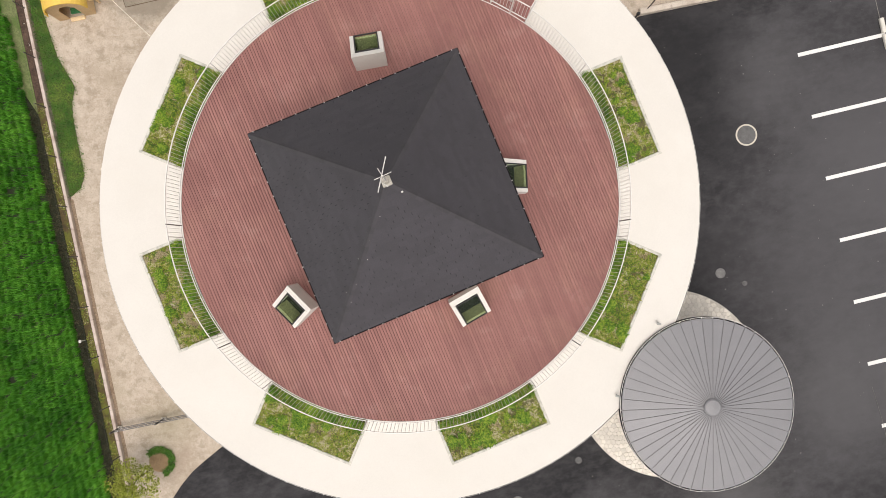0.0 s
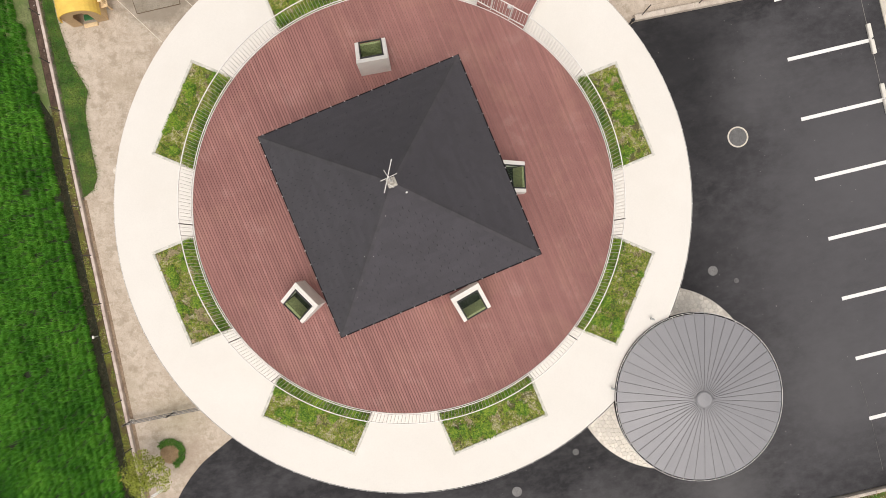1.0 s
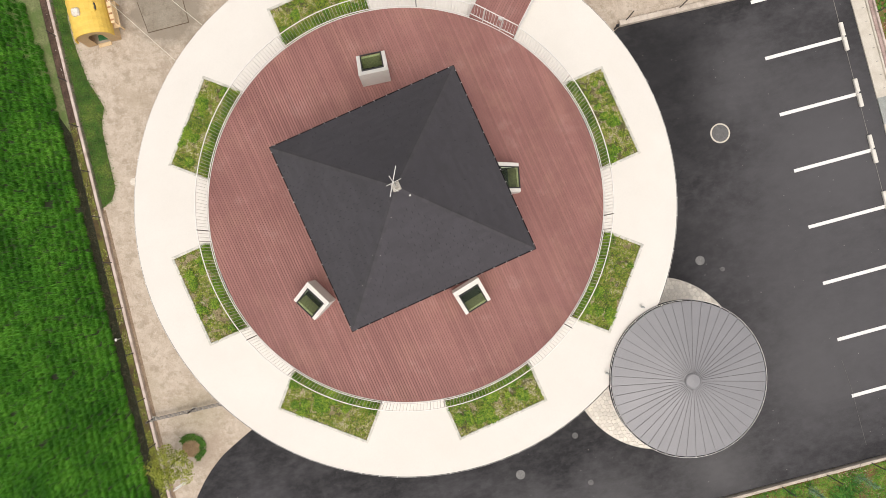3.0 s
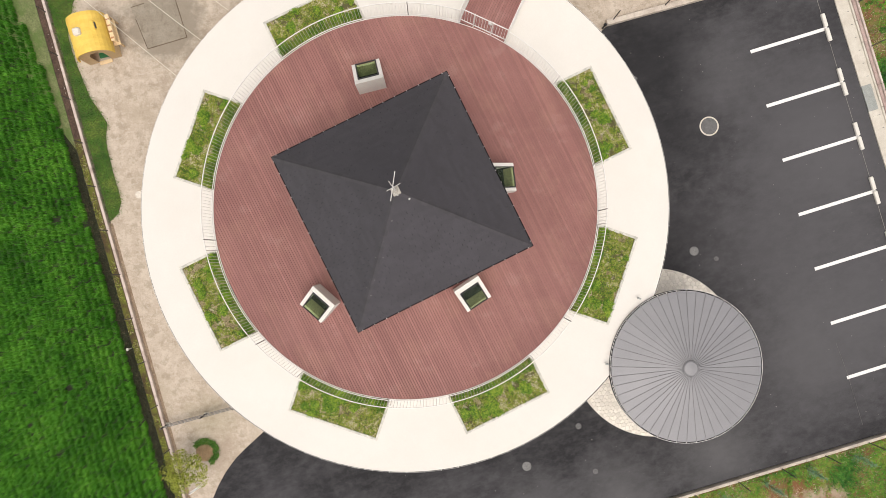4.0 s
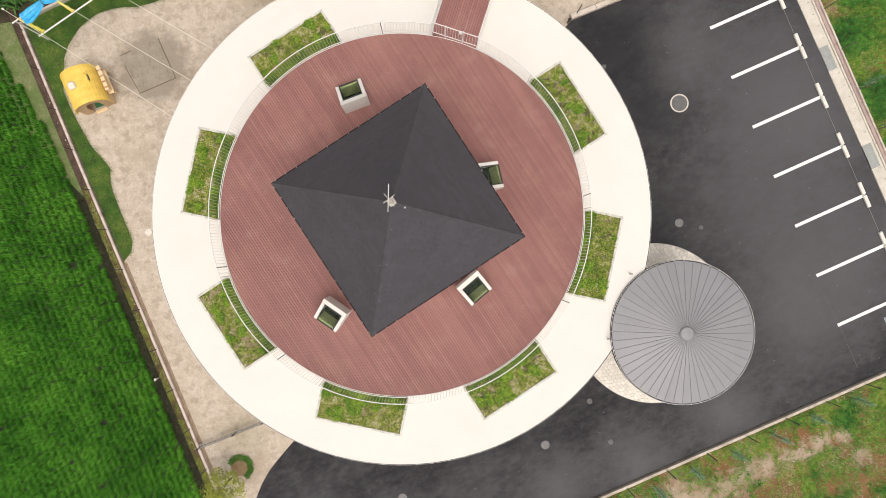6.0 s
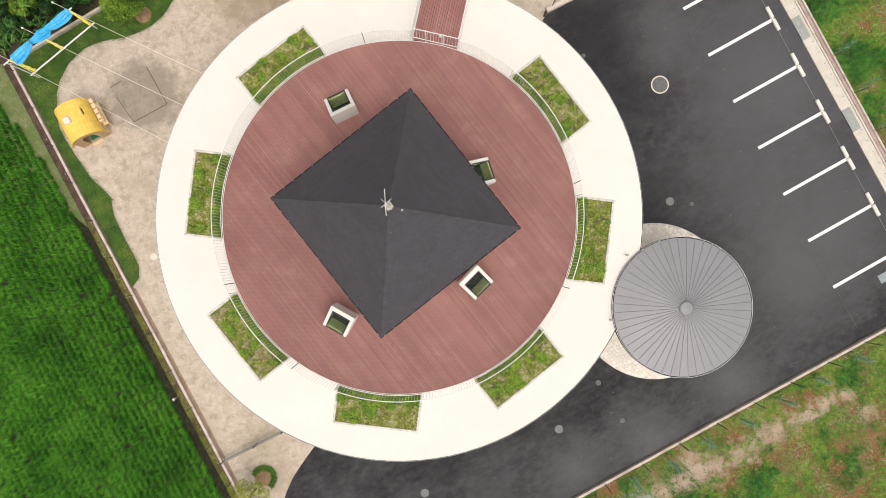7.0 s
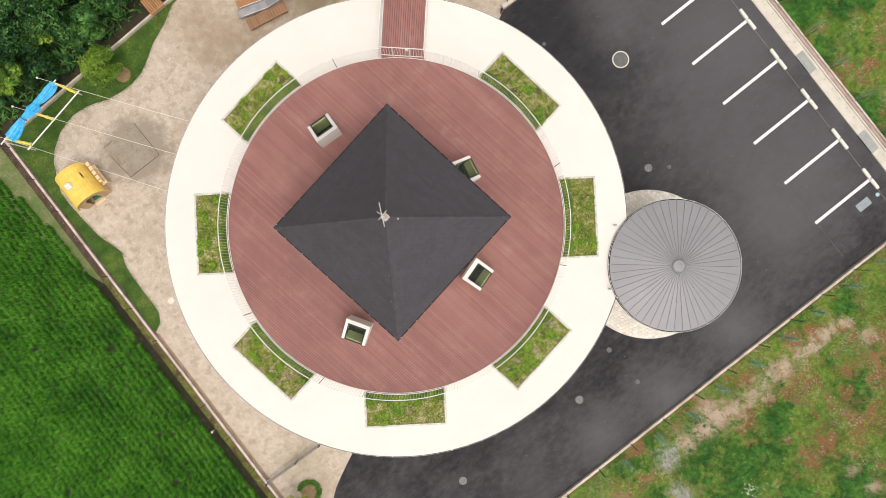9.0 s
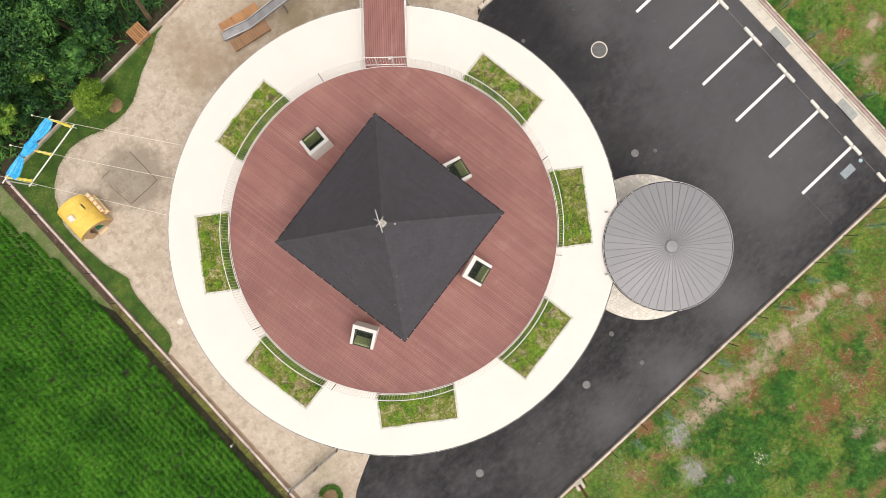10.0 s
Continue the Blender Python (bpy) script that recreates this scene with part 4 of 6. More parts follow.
# planters sunk in the ring
for i, c in enumerate(PLANTERS):
    p = thing("planter", "sunk roof planter of green and brown low sedum and grasses", "planter", place(0, 0, 0, c), "roof planters")
    part("soil", prism(wedge(0, 7.2, PR1 - 0.01, PH - 0.01, PH - 0.01), 2.82, 3.06), M_LOAM, p, "brown loam with pale dry patches")
    for lo, hi in (((7.3, PH - 0.05, 2.9), (PR1 + 0.045, PH + 0.045, 3.118)), ((7.3, -PH - 0.045, 2.9), (PR1 + 0.045, -PH + 0.05, 3.118)), ((PR1 - 0.05, -PH + 0.052, 2.9), (PR1 + 0.043, PH - 0.052, 3.116))):
        part("rim", boxed(lo, hi, 0.012), M_DIRT_EDGE, p, "weathered pale concrete rim")
    area = [(7.4, -PH + 0.05), (PR1 - 0.05, -PH + 0.05), (PR1 - 0.05, PH - 0.05), (7.4, PH - 0.05)]
    prg = np.random.default_rng(300 + i)
    mounds = np.c_[prg.uniform(7.5, PR1 - 0.1, 15), prg.uniform(-PH + 0.1, PH - 0.1, 15), prg.uniform(0.1, 0.2, 15) + (0.14 if i in (4, 5) else 0.05) * prg.random(15)]
    mounds = mounds[:(9 if i == 0 else 13)]
    pts = scatter(area, 3200, 100 + i)
    grain_ = 0.5 * patchy(pts, 3.5, 7.0 * i) + 0.5 * patchy(pts, 8.0, 3.0 * i + 1)
    over = np.max([1.0 - np.hypot(pts[:, 0] - x, pts[:, 1] - y) / r for x, y, r in mounds], 0) + 0.9 * grain_
    green, rest = pts[over > 0.1], pts[over <= 0.1]
    tagged(part("mound", blades("mound", green, 3.05 + 0.1 * np.sqrt(np.clip(over[over > 0.1], 0, 1)), 0.06, 0.024, M_MOUND, 280 + i, 1.1), None, p, "bright green leafy mounds"), kind="stuff")
    dens = patchy(rest, 1.8, 11.0 * i + 3) + 0.7 * patchy(rest, 5.0, 5.0 * i)
    keep_ = dens > (-0.2 if i == 0 else -0.42) + prg.uniform(-0.2, 0.2, len(rest))
    rest = rest[keep_]
    pale = patchy(rest, 3.0, 17.0 * i + 2) + 0.5 * patchy(rest, 7.0, 9.0 * i) > (0.22 if i in (0, 3) else 0.5)
    tagged(part("dry_grass", blades("dry_grass", rest[pale], 3.05, 0.05, 0.024, M_DRY, 260 + i, 1.2), None, p, "pale beige dry tufts"), kind="stuff")
    rest = rest[~pale]
    tagged(part("sedum", blades("sedum", rest, 3.04 + 0.1 * np.clip(patchy(rest, 5.0, 3.0 * i), -0.1, 1), 0.06, 0.024, M_SEDUM, 200 + i, 1.0), None, p, "olive, yellow and brown tufts"), kind="stuff")
    pts = scatter([(7.38, -PH + 0.06), (7.8, -PH + 0.06), (7.8, PH - 0.06), (7.38, PH - 0.06)], 900, 140 + i)
    tagged(part("grass_strip", blades("grass_strip", pts, 3.06, 0.16, 0.022, M_SHADEGRASS, 240 + i, 0.6), None, p, "darker grass along the deck"), kind="stuff")

# ---- the deck ----
BOARD_TURN = -67.4
deck = thing("deck", "round roof deck of red-brown boards", "deck", kind="structure")
part("bed", turned([(0.001, 3.1), (DECK_R - 0.016, 3.1), (DECK_R - 0.016, 3.355), (0.001, 3.355)], steps=128), M_GAP, deck, "dark bed below the boards")
part("edge_trim", turned([(DECK_R - 0.008, 3.0), (DECK_R + 0.014, 3.0), (DECK_R + 0.014, 3.404), (DECK_R - 0.008, 3.404)], steps=160), M_RAIL, deck, "white edge trim")

# ---- railing round the deck ----
RAIL_R, RAIL_TOP = 7.405, 4.5
RAMP_MID, RAMP_HALF = 62.6, 7.35


def rail_panel(a0, a1, label, dark=False):
    """One panel of railing on the deck's edge: bars between a hand rail and a foot rail."""
    pnl = thing("railing_panel", label, "railing", group="deck railing panels")
    steps = max(4, int((a1 - a0) / 1.5))
    part("hand_rail", turned([(RAIL_R - 0.014, RAIL_TOP - 0.03), (RAIL_R + 0.014, RAIL_TOP - 0.03), (RAIL_R + 0.014, RAIL_TOP), (RAIL_R - 0.014, RAIL_TOP)], a0 + 0.06, a1 - 0.06, steps), M_RAIL, pnl)
    part("foot_rail", turned([(RAIL_R - 0.016, 3.43), (RAIL_R + 0.012, 3.43), (RAIL_R + 0.012, 3.455), (RAIL_R - 0.016, 3.455)], a0 + 0.06, a1 - 0.06, steps), M_RAIL, pnl)
    n = max(3, round((a1 - a0) / 0.93))
    for k in range(1, n):
        part("bar", BAR, None, pnl, m=place(0, 0, 0, a0 + (a1 - a0) * k / n))
    part("post", POSTD if dark else POST, None, pnl, m=place(0, 0, 0, a0 + 0.14))
    return pnl


BAR = to_mesh("bar", boxed((RAIL_R - 0.005, -0.0045, 3.455), (RAIL_R + 0.005, 0.0045, RAIL_TOP - 0.03)), M_RAIL)
POST = to_mesh("post", boxed((RAIL_R - 0.02, -0.011, 3.1), (RAIL_R + 0.02, 0.011, RAIL_TOP - 0.005)), M_PICKET)
POSTD = to_mesh("post", boxed((RAIL_R - 0.02, -0.014, 3.1), (RAIL_R + 0.02, 0.014, RAIL_TOP + 0.004)), M_DARKPOST)
gap0, gap1 = RAMP_MID - RAMP_HALF, RAMP_MID + RAMP_HALF
DARK_POSTS = [85.5, 185.9, 219.3, 321.1, 355.1]
edges = [gap1, gap0 + 360] + DARK_POSTS
for c in PLANTERS:
    edges += [(c + s - gap1) % 360 + gap1 for s in (-13.5, 13.5)]
edges = sorted(e for e in edges if gap1 <= e <= gap0 + 360)
for a0, a1 in zip(edges, edges[1:]):
    if a1 - a0 > 0.8:
        rail_panel(a0, a1, "white steel railing panel with thin upright bars", a0 in DARK_POSTS)

# ---- the bridge from the deck over the ring ----
RAMP_DIR = 61.7
bridge = thing("bridge", "red-brown boarded bridge with white railings leaving the deck", "bridge", place(3.34, 6.56, 0, RAMP_DIR))
BW, BL = 0.93, 5.4
part("bed", boxed((-0.1, -BW, 3.2), (BL, BW, 3.36)), M_GAP, bridge, "dark frame below the boards")
nb = 19
bb = to_mesh("board", boxed((0.0, 0.0045, 3.36), (BL, 2 * BW / nb - 0.0045, 3.392), 0.003), M_DECK)
for k in range(nb):
    part("board", bb, None, bridge, m=place(0, -BW + 2 * BW * k / nb, 0))
for s in (-1, 1):
    y = s * (BW + 0.03)
    part("hand_rail", boxed((0, y - 0.015, 4.47), (BL, y + 0.015, 4.5), 0.005), M_RAIL, bridge)
    part("foot_rail", boxed((0, y - 0.012, 3.45), (BL, y + 0.012, 3.475)), M_RAIL, bridge)
    for k in range(0, 46):
        part("bar", boxed((k * 0.12 - 0.0045, y - 0.0045, 3.475), (k * 0.12 + 0.0045, y + 0.0045, 4.47)), M_PICKET, bridge)
    part("side_trim", boxed((0, y - 0.02, 3.15), (BL, y + 0.02, 3.4), 0.005), M_RAIL, bridge)
    for x in (2.9, 5.2):
        part("leg", boxed((x + 1.0 * (x < 4), y - 0.05, 0.0), (x + 1.0 * (x < 4) + 0.1, y + 0.05, 3.2)), M_PICKET, bridge)
gate = thing("gate", "white steel gate with a latch across the bridge", "gate", place(3.34, 6.56, 0, RAMP_DIR))
for z in (3.5, 4.47):
    part("gate_rail", boxed((0.03, -BW, z), (0.06, BW, z + 0.03)), M_RAIL, gate)
for k in range(16):
    part("bar", boxed((0.04, -BW + 0.063 + k * 0.116, 3.53), (0.05, -BW + 0.073 + k * 0.116, 4.47)), M_PICKET, gate)
part("latch", boxed((-0.02, -0.32, 4.28), (0.1, -0.18, 4.44), 0.02), M_BRACKET, gate, "pale metal latch box")
for y in (-0.35, 0.38):
    part("post", boxed((0.02, y - 0.02, 3.39), (0.07, y + 0.02, 4.52)), M_RAIL, gate)

# ---- the pavilion in the middle ----
EAVE_Z, APEX_Z, HALF, PAV = 5.96, 9.42, 3.28, 22.6
solo("wall_pavilion", boxed((-2.75, -2.75, DECK_Z - 0.04), (2.75, 2.75, 6.1)), M_WALL, "plain white pavilion wall under the eaves", "wall", place(0, 0, 0, PAV), kind="structure")
pav = thing("pavilion_roof", "steep dark grey shingled pyramid roof", "roof", place(0, 0, 0, PAV), kind="structure")
bm = bmesh.new()
corner = [bm.verts.new((x * HALF, y * HALF, EAVE_Z)) for x, y in ((1, 1), (-1, 1), (-1, -1), (1, -1))]
tip = bm.verts.new((0, 0, APEX_Z))
for k in range(4):
    bm.faces.new((corner[k], corner[(k + 1) % 4], tip))
lower = [bm.verts.new((x * (HALF - 0.02), y * (HALF - 0.02), EAVE_Z - 0.12)) for x, y in ((1, 1), (-1, 1), (-1, -1), (1, -1))]
for k in range(4):
    bm.faces.new((lower[k], lower[(k + 1) % 4], corner[(k + 1) % 4], corner[k]))
bm.faces.new(lower[::-1])
part("boarding", bm, M_SHINGLE, pav, "dark roof underlay")

RISE = APEX_Z - EAVE_Z
SLOPE_LEN = math.hypot(HALF, RISE)
SLOPE = math.atan2(RISE, HALF)
COURSES = 27
near_shingles, far_verts, far_faces, slot_v, slot_f = [], [], [], [], []
srng = random.Random(5)
for f in range(4):
    turn = Matrix.Rotation(radians(90 * f), 4, "Z")
    # local frame of a face: x along the eave, y up the slope, z outwards
    base = turn @ Matrix.Translation((0, -HALF, EAVE_Z)) @ Matrix.Rotation(SLOPE, 4, "X")
    for c in range(COURSES):
        y0 = SLOPE_LEN * c / COURSES
        y1 = SLOPE_LEN * (c + 1) / COURSES
        half_w = HALF * (1 - y1 / SLOPE_LEN)
        if half_w < 0.12:
            continue
        w = 0.25
        h_ = y1 - y0
        x = -math.ceil(half_w / w) * w - (0.0, 0.125)[c % 2] + srng.uniform(-0.03, 0.03)
        while x < half_w:
            span = w * srng.choice((1, 1, 1, 2))
            slot = srng.uniform(0.012, 0.02)
            xa, xb = max(x, -half_w), min(x + span - slot, half_w)
            x += span
            if xb - xa < 0.03:
                continue
            drop = h_ * 0.38 * (c > 0) + srng.uniform(0, 0.006)
            pts = [(xa, y0 - drop, 0.014), (xb, y0 - drop, 0.014), (xb, y1, 0.003), (xa, y1, 0.003), (xa, y0 - drop, 0.009), (xb, y0 - drop, 0.009)]
            # band over the slot paints in tab shadow; sparser on faces 1 and 2
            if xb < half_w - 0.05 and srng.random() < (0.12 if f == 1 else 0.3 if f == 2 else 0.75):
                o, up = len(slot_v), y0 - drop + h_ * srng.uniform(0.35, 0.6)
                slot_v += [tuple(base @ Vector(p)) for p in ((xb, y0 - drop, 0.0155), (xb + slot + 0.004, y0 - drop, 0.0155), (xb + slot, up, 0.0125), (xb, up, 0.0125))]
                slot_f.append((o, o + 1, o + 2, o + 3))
            pts = [tuple(base @ Vector(p)) for p in pts]
            faces = [(0, 1, 2, 3), (4, 5, 1, 0), (5, 2, 1), (4, 0, 3)]
            if c >= 18 and len(near_shingles) < 300:
                near_shingles.append((pts, faces))
            else:
                o = len(far_verts)
                far_verts += pts
                far_faces += [tuple(o + i for i in q) for q in faces]
me = bpy.data.meshes.new("shingles")
me.from_pydata(far_verts, [], far_faces)
me.materials.append(M_SHINGLE)
tagged(part("shingles", me, None, pav), "dark grey asphalt shingles in courses", kind="stuff")
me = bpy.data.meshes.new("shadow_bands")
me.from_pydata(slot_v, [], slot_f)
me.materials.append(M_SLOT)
tagged(part("shadow_bands", me, None, pav), "short dark bands between shingle tabs, granule tone and painted slot shadow", kind="stuff")
for pts, faces in near_shingles:
    me = bpy.data.meshes.new("shingle")
    me.from_pydata(pts, [], faces)
    me.materials.append(M_SHINGLE)
    part("shingle", me, None, pav)
cap = bmesh.new()
for s in (-1, 1):
    vs = [cap.verts.new(p) for p in ((0, -0.0, 0.036), (0.24, 0, 0.03), (0.24, s * 0.085, -0.026), (0, s * 0.085, -0.02))]
    cap.faces.new(vs if s > 0 else vs[::-1])
cap_me = to_mesh("hip_cap", cap, M_SHINGLE_CAP)
for k in range(4):
    a = Vector(((1, 1), (-1, 1), (-1, -1), (1, -1))[k]) * HALF
    p0, p1 = Vector((a.x, a.y, EAVE_Z)), Vector((0, 0, APEX_Z))
    d = (p1 - p0).normalized()
    rot = d.to_track_quat("X", "Z").to_matrix().to_4x4()
    n = int((p1 - p0).length / 0.22)
    for j in range(n):
        part("hip_cap", cap_me, None, pav, m=Matrix.Translation(p0 + d * 0.22 * j) @ rot)
nail = to_mesh("nail", boxed((-0.009, -0.007, 0), (0.009, 0.007, 0.016)), M_BRACKET)
for f, side_ in ((0.32, 0.05), (0.42, -0.1), (0.45, 0.2), (0.63, -0.14), (0.72, 0.12), (0.6, 0.1), (0.2, 0.16)):
    u = HALF * f
    part("nail", nail, None, pav, "bright roofing nail", m=Matrix.Translation((-u + side_, -u, APEX_Z - RISE * f - 0.0 + 0.02)))
eave = thing("eaves_gutter", "black eaves gutter with pale brackets on the pyramid roof", "gutter", place(0, 0, 0, PAV), kind="structure")
for k in range(4):
    m = place(0, 0, 0, 90 * k)
    part("trough", boxed((-HALF - 0.05, -HALF - 0.05, EAVE_Z - 0.11), (HALF + 0.045, -HALF - 0.004, EAVE_Z - 0.004 * k), 0.008), M_GUTTER, eave, m=m)
    for j in range(15):
        x = -HALF + 0.14 + j * (2 * HALF - 0.28) / 14
        part("bracket", boxed((x - 0.013, -HALF - 0.05, EAVE_Z - 0.02), (x + 0.013, -HALF - 0.015, EAVE_Z + 0.014), 0.003), M_BRACKET, eave, m=m)
finial = thing("finial", "square pale metal cap on the roof's peak", "cap", place(0, 0, 0, PAV))
part("plate", boxed((-0.12, -0.12, APEX_Z - 0.18), (0.12, 0.12, APEX_Z - 0.02), 0.02), M_CAP, finial)
part("collar", boxed((-0.06, -0.06, APEX_Z - 0.02), (0.06, 0.06, APEX_Z + 0.1), 0.015), M_CAP, finial)
antenna = thing("antenna", "small pale metal aerial with crossed arms on the peak", "antenna", place(0, 0, 0, 0))
part("mast", rodded((0, 0, APEX_Z + 0.1), (0, 0, APEX_Z + 1.0), 0.02, 8), M_BRACKET, antenna)
part("boom", rodded((-0.1, -0.36, APEX_Z + 0.9), (0.07, 0.42, APEX_Z + 0.96), 0.013, 8), M_BRACKET, antenna)
for (x0, y0), (x1, y1), z in (((-0.19, -0.08), (0.19, 0.1), 0.86), ((-0.13, 0.2), (0.02, -0.05), 0.7), ((-0.02, -0.12), (0.1, -0.2), 0.6)):
    part("arm", rodded((x0, y0, APEX_Z + z), (x1, y1, APEX_Z + z), 0.01, 6), M_BRACKET, antenna)
solo("cable_clip", boxed((-0.03, -0.02, 0), (0.03, 0.02, 0.05), 0.008), M_BRACKET, "small shiny metal clip on the shingles", "clip", pose(0.36, -0.22, EAVE_Z + 3.13, 0, 0, 30))


# ---- roof-light hoods on the deck ----
def hood(x, y, facing):
    """A white hood: a tall back towards the middle, cheeks, and a pane that slopes down outwards."""
    h = thing("roof_light", "white hooded roof light with a sloping black-framed pane on the deck", "roof light", place(x, y, DECK_Z - 0.008, facing), "roof lights on the deck")
    W, D, HB, HF, T = 0.53, 0.98, 1.38, 0.62, 0.13

    def slab(y0, y1, x0, x1, top0, top1, bottom=0.0):
        bm = bmesh.new()
        v = [bm.verts.new(p) for p in ((x0, y0, bottom), (x1, y0, bottom), (x1, y1, bottom), (x0, y1, bottom), (x0, y0, top0), (x1, y0, top1), (x1, y1, top1), (x0, y1, top0))]
        for q in ((3, 2, 1, 0), (4, 5, 6, 7), (0, 1, 5, 4), (2, 3, 7, 6), (1, 2, 6, 5), (3, 0, 4, 7)):
            bm.faces.new([v[i] for i in q])
        bmesh.ops.bevel(bm, geom=bm.edges[:], offset=0.008, segments=1, affect="EDGES")
        return bm

    def z_at(x):
        return HB - 0.05 + (HF - HB) * x / D

    part("back_wall", slab(-W, W, 0, 0.19, HB, z_at(0.19)), M_WALL, h)
    for s in (-1, 1):
        ya, yb = sorted((s * (W - T), s * W))
        part("cheek", slab(ya, yb, 0.192, D, z_at(0.19) - 0.001, z_at(D)), M_WALL, h)
    part("front_wall", slab(-W + T, W - T, D - 0.1, D - 0.02, z_at(D) - 0.12, z_at(D) - 0.13), M_LITLINING, h, "olive front edge")
    # floor and sides carry painted shade; the added pale reveal stands for lit wall
    part("floor", boxed((0.195, -W + T + 0.003, 0.02), (D - 0.105, W - T - 0.003, 0.08)), M_DARKIN, h, "near-black shaft bottom with its shade painted in")
    bm = bmesh.new()
    lo_, hi_ = (D - 0.36, 0.1), (D - 0.1, z_at(D) - 0.14)
    v = [bm.verts.new(p) for p in ((lo_[0], -W + T + 0.004, lo_[1]), (lo_[0], W - T - 0.004, lo_[1]), (hi_[0], W - T - 0.004, hi_[1]), (hi_[0], -W + T + 0.004, hi_[1]))]
    bm.faces.new(v)
    bmesh.ops.solidify(bm, geom=bm.faces[:], thickness=0.03)
    part("reveal", bm, M_LITLINING, h, "added olive sloping reveal behind the glass, painted pale as the lit side")
    for s in (-1, 1):
        ya, yb = sorted((s * (W - T - 0.004), s * (W - T - 0.02)))
        part("side_lining", boxed((0.2, ya, 0.09), (D - 0.11, yb, z_at(D) - 0.15)), M_DARKIN, h)
    tilt = math.atan2(HB - HF, D)
    m = Matrix.Translation((0.19, 0, z_at(0.19) - 0.055)) @ Matrix.Rotation(tilt, 4, "Y")
    L = (D - 0.21) / math.cos(tilt)
    iw = W - T - 0.004
    sash_bm = bmesh.new()
    for lo, hi in (((0.004, -iw, 0), (0.06, iw, 0.045)), ((L - 0.035, -iw, 0), (L, iw, 0.045)), ((0.062, -iw, 0), (L - 0.037, -iw + 0.04, 0.043)), ((0.062, iw - 0.04, 0), (L - 0.037, iw, 0.043))):
        box(sash_bm, lo, hi, None, 0.005)
    sash = part("sash", sash_bm, M_FRAME, h, "black pane frame", m)
    g = part("pane", boxed((0.055, -iw + 0.038, 0.014), (L - 0.03, iw - 0.038, 0.022)), M_GLASS, sash, "greenish glass pane")
    g.visible_shadow = False
    return h


HOODS = [(-0.97, 4.52, 100.5), (3.18, 0.78, 3.0), (2.03, -3.0, -60.0), (-3.1, -3.08, -135.5)]
for x, y, facing in HOODS:
    hood(x, y, facing)


# ---- the round porch roof at the entrance ----
PC = Vector((10.43, -6.86))
canopy = thing("porch_roof", "round grey standing-seam metal porch roof", "roof", place(PC.x, PC.y, 0))
RIM_R, RIM_Z, HUB_R, HUB_Z, N = 2.93, 3.22, 0.29, 3.58, 48
a = math.pi / N
bm = bmesh.new()
top = [bm.verts.new((r * math.cos(t), r * math.sin(t), z)) for r, z, t in ((HUB_R - 0.03, HUB_Z, -a), (RIM_R, RIM_Z, -a), (RIM_R, RIM_Z, a), (HUB_R - 0.03, HUB_Z, a))]
low = [bm.verts.new(v.co - Vector((0, 0, 0.03))) for v in top]
bm.faces.new(top)
bm.faces.new(low[::-1])
for k in range(4):
    bm.faces.new((low[k], low[(k + 1) % 4], top[(k + 1) % 4], top[k]))
sheet = to_mesh("sheet", bm, M_METAL_ROOF)
seam = to_mesh("seam", rodded((HUB_R, 0, HUB_Z + 0.002), (RIM_R, 0, RIM_Z + 0.006), 0.009, 6), M_SEAM)
clip = to_mesh("bracket", boxed((RIM_R - 0.004, -0.008, RIM_Z - 0.03), (RIM_R + 0.045, 0.008, RIM_Z - 0.006)), M_PICKET)
for k in range(N):
    part("sheet", sheet, None, canopy, m=place(0, 0, 0, 360 / N * k))
    part("seam", seam, None, canopy, m=place(0, 0, 0, 360 / N * (k + 0.5)))
    part("bracket", clip, None, canopy, m=place(0, 0, 0, 360 / N * (k + 0.5)))
part("hub", turned([(0.001, HUB_Z - 0.05), (HUB_R, HUB_Z - 0.05), (HUB_R, HUB_Z + 0.03), (HUB_R - 0.05, HUB_Z + 0.06), (0.001, HUB_Z + 0.08)], steps=32), M_METAL_ROOF, canopy, "round grey cap")
part("gutter", turned([(RIM_R + 0.002, RIM_Z - 0.24), (RIM_R + 0.05, RIM_Z - 0.24), (RIM_R + 0.05, RIM_Z - 0.03), (RIM_R + 0.002, RIM_Z - 0.03)], steps=96), M_GUTTER, canopy, "dark rim gutter")
part("gutter_lip", turned([(RIM_R + 0.042, RIM_Z - 0.028), (RIM_R + 0.053, RIM_Z - 0.028), (RIM_R + 0.053, RIM_Z - 0.008), (RIM_R + 0.042, RIM_Z - 0.008)], steps=96), M_PICKET, canopy, "grey gutter lip")
part("soffit", turned([(0.001, 3.115), (RIM_R - 0.02, 3.115), (RIM_R - 0.02, 3.16), (0.001, 3.16)], steps=64), M_WALL, canopy, "white soffit")
for k in range(4):
    t = radians(-75 + 50 * k)
    part("column", rodded((2.3 * math.cos(t), 2.3 * math.sin(t), 0.1), (2.3 * math.cos(t), 2.3 * math.sin(t), 3.115), 0.07, 16), M_RAIL, canopy)
for x, y in ((8.75, -4.1), (7.34, -6.55)):
    lamp = thing("roof_spotlight", "small grey metal spotlight on the roof ring", "lamp", place(x, y, ROOF_Z))
    part("stem", rodded((0, 0, 0), (0, 0, 0.14), 0.02, 8), M_IRON, lamp)
    part("head", rodded((-0.06, 0.02, 0.16), (0.07, -0.02, 0.18), 0.045, 12, 0.03), M_GRATE, lamp)

porch = thing("porch", "round entrance porch paved with cream stones", "paving", kind="structure")
PORCH, PR = Vector((10.4, -6.85)), 3.71
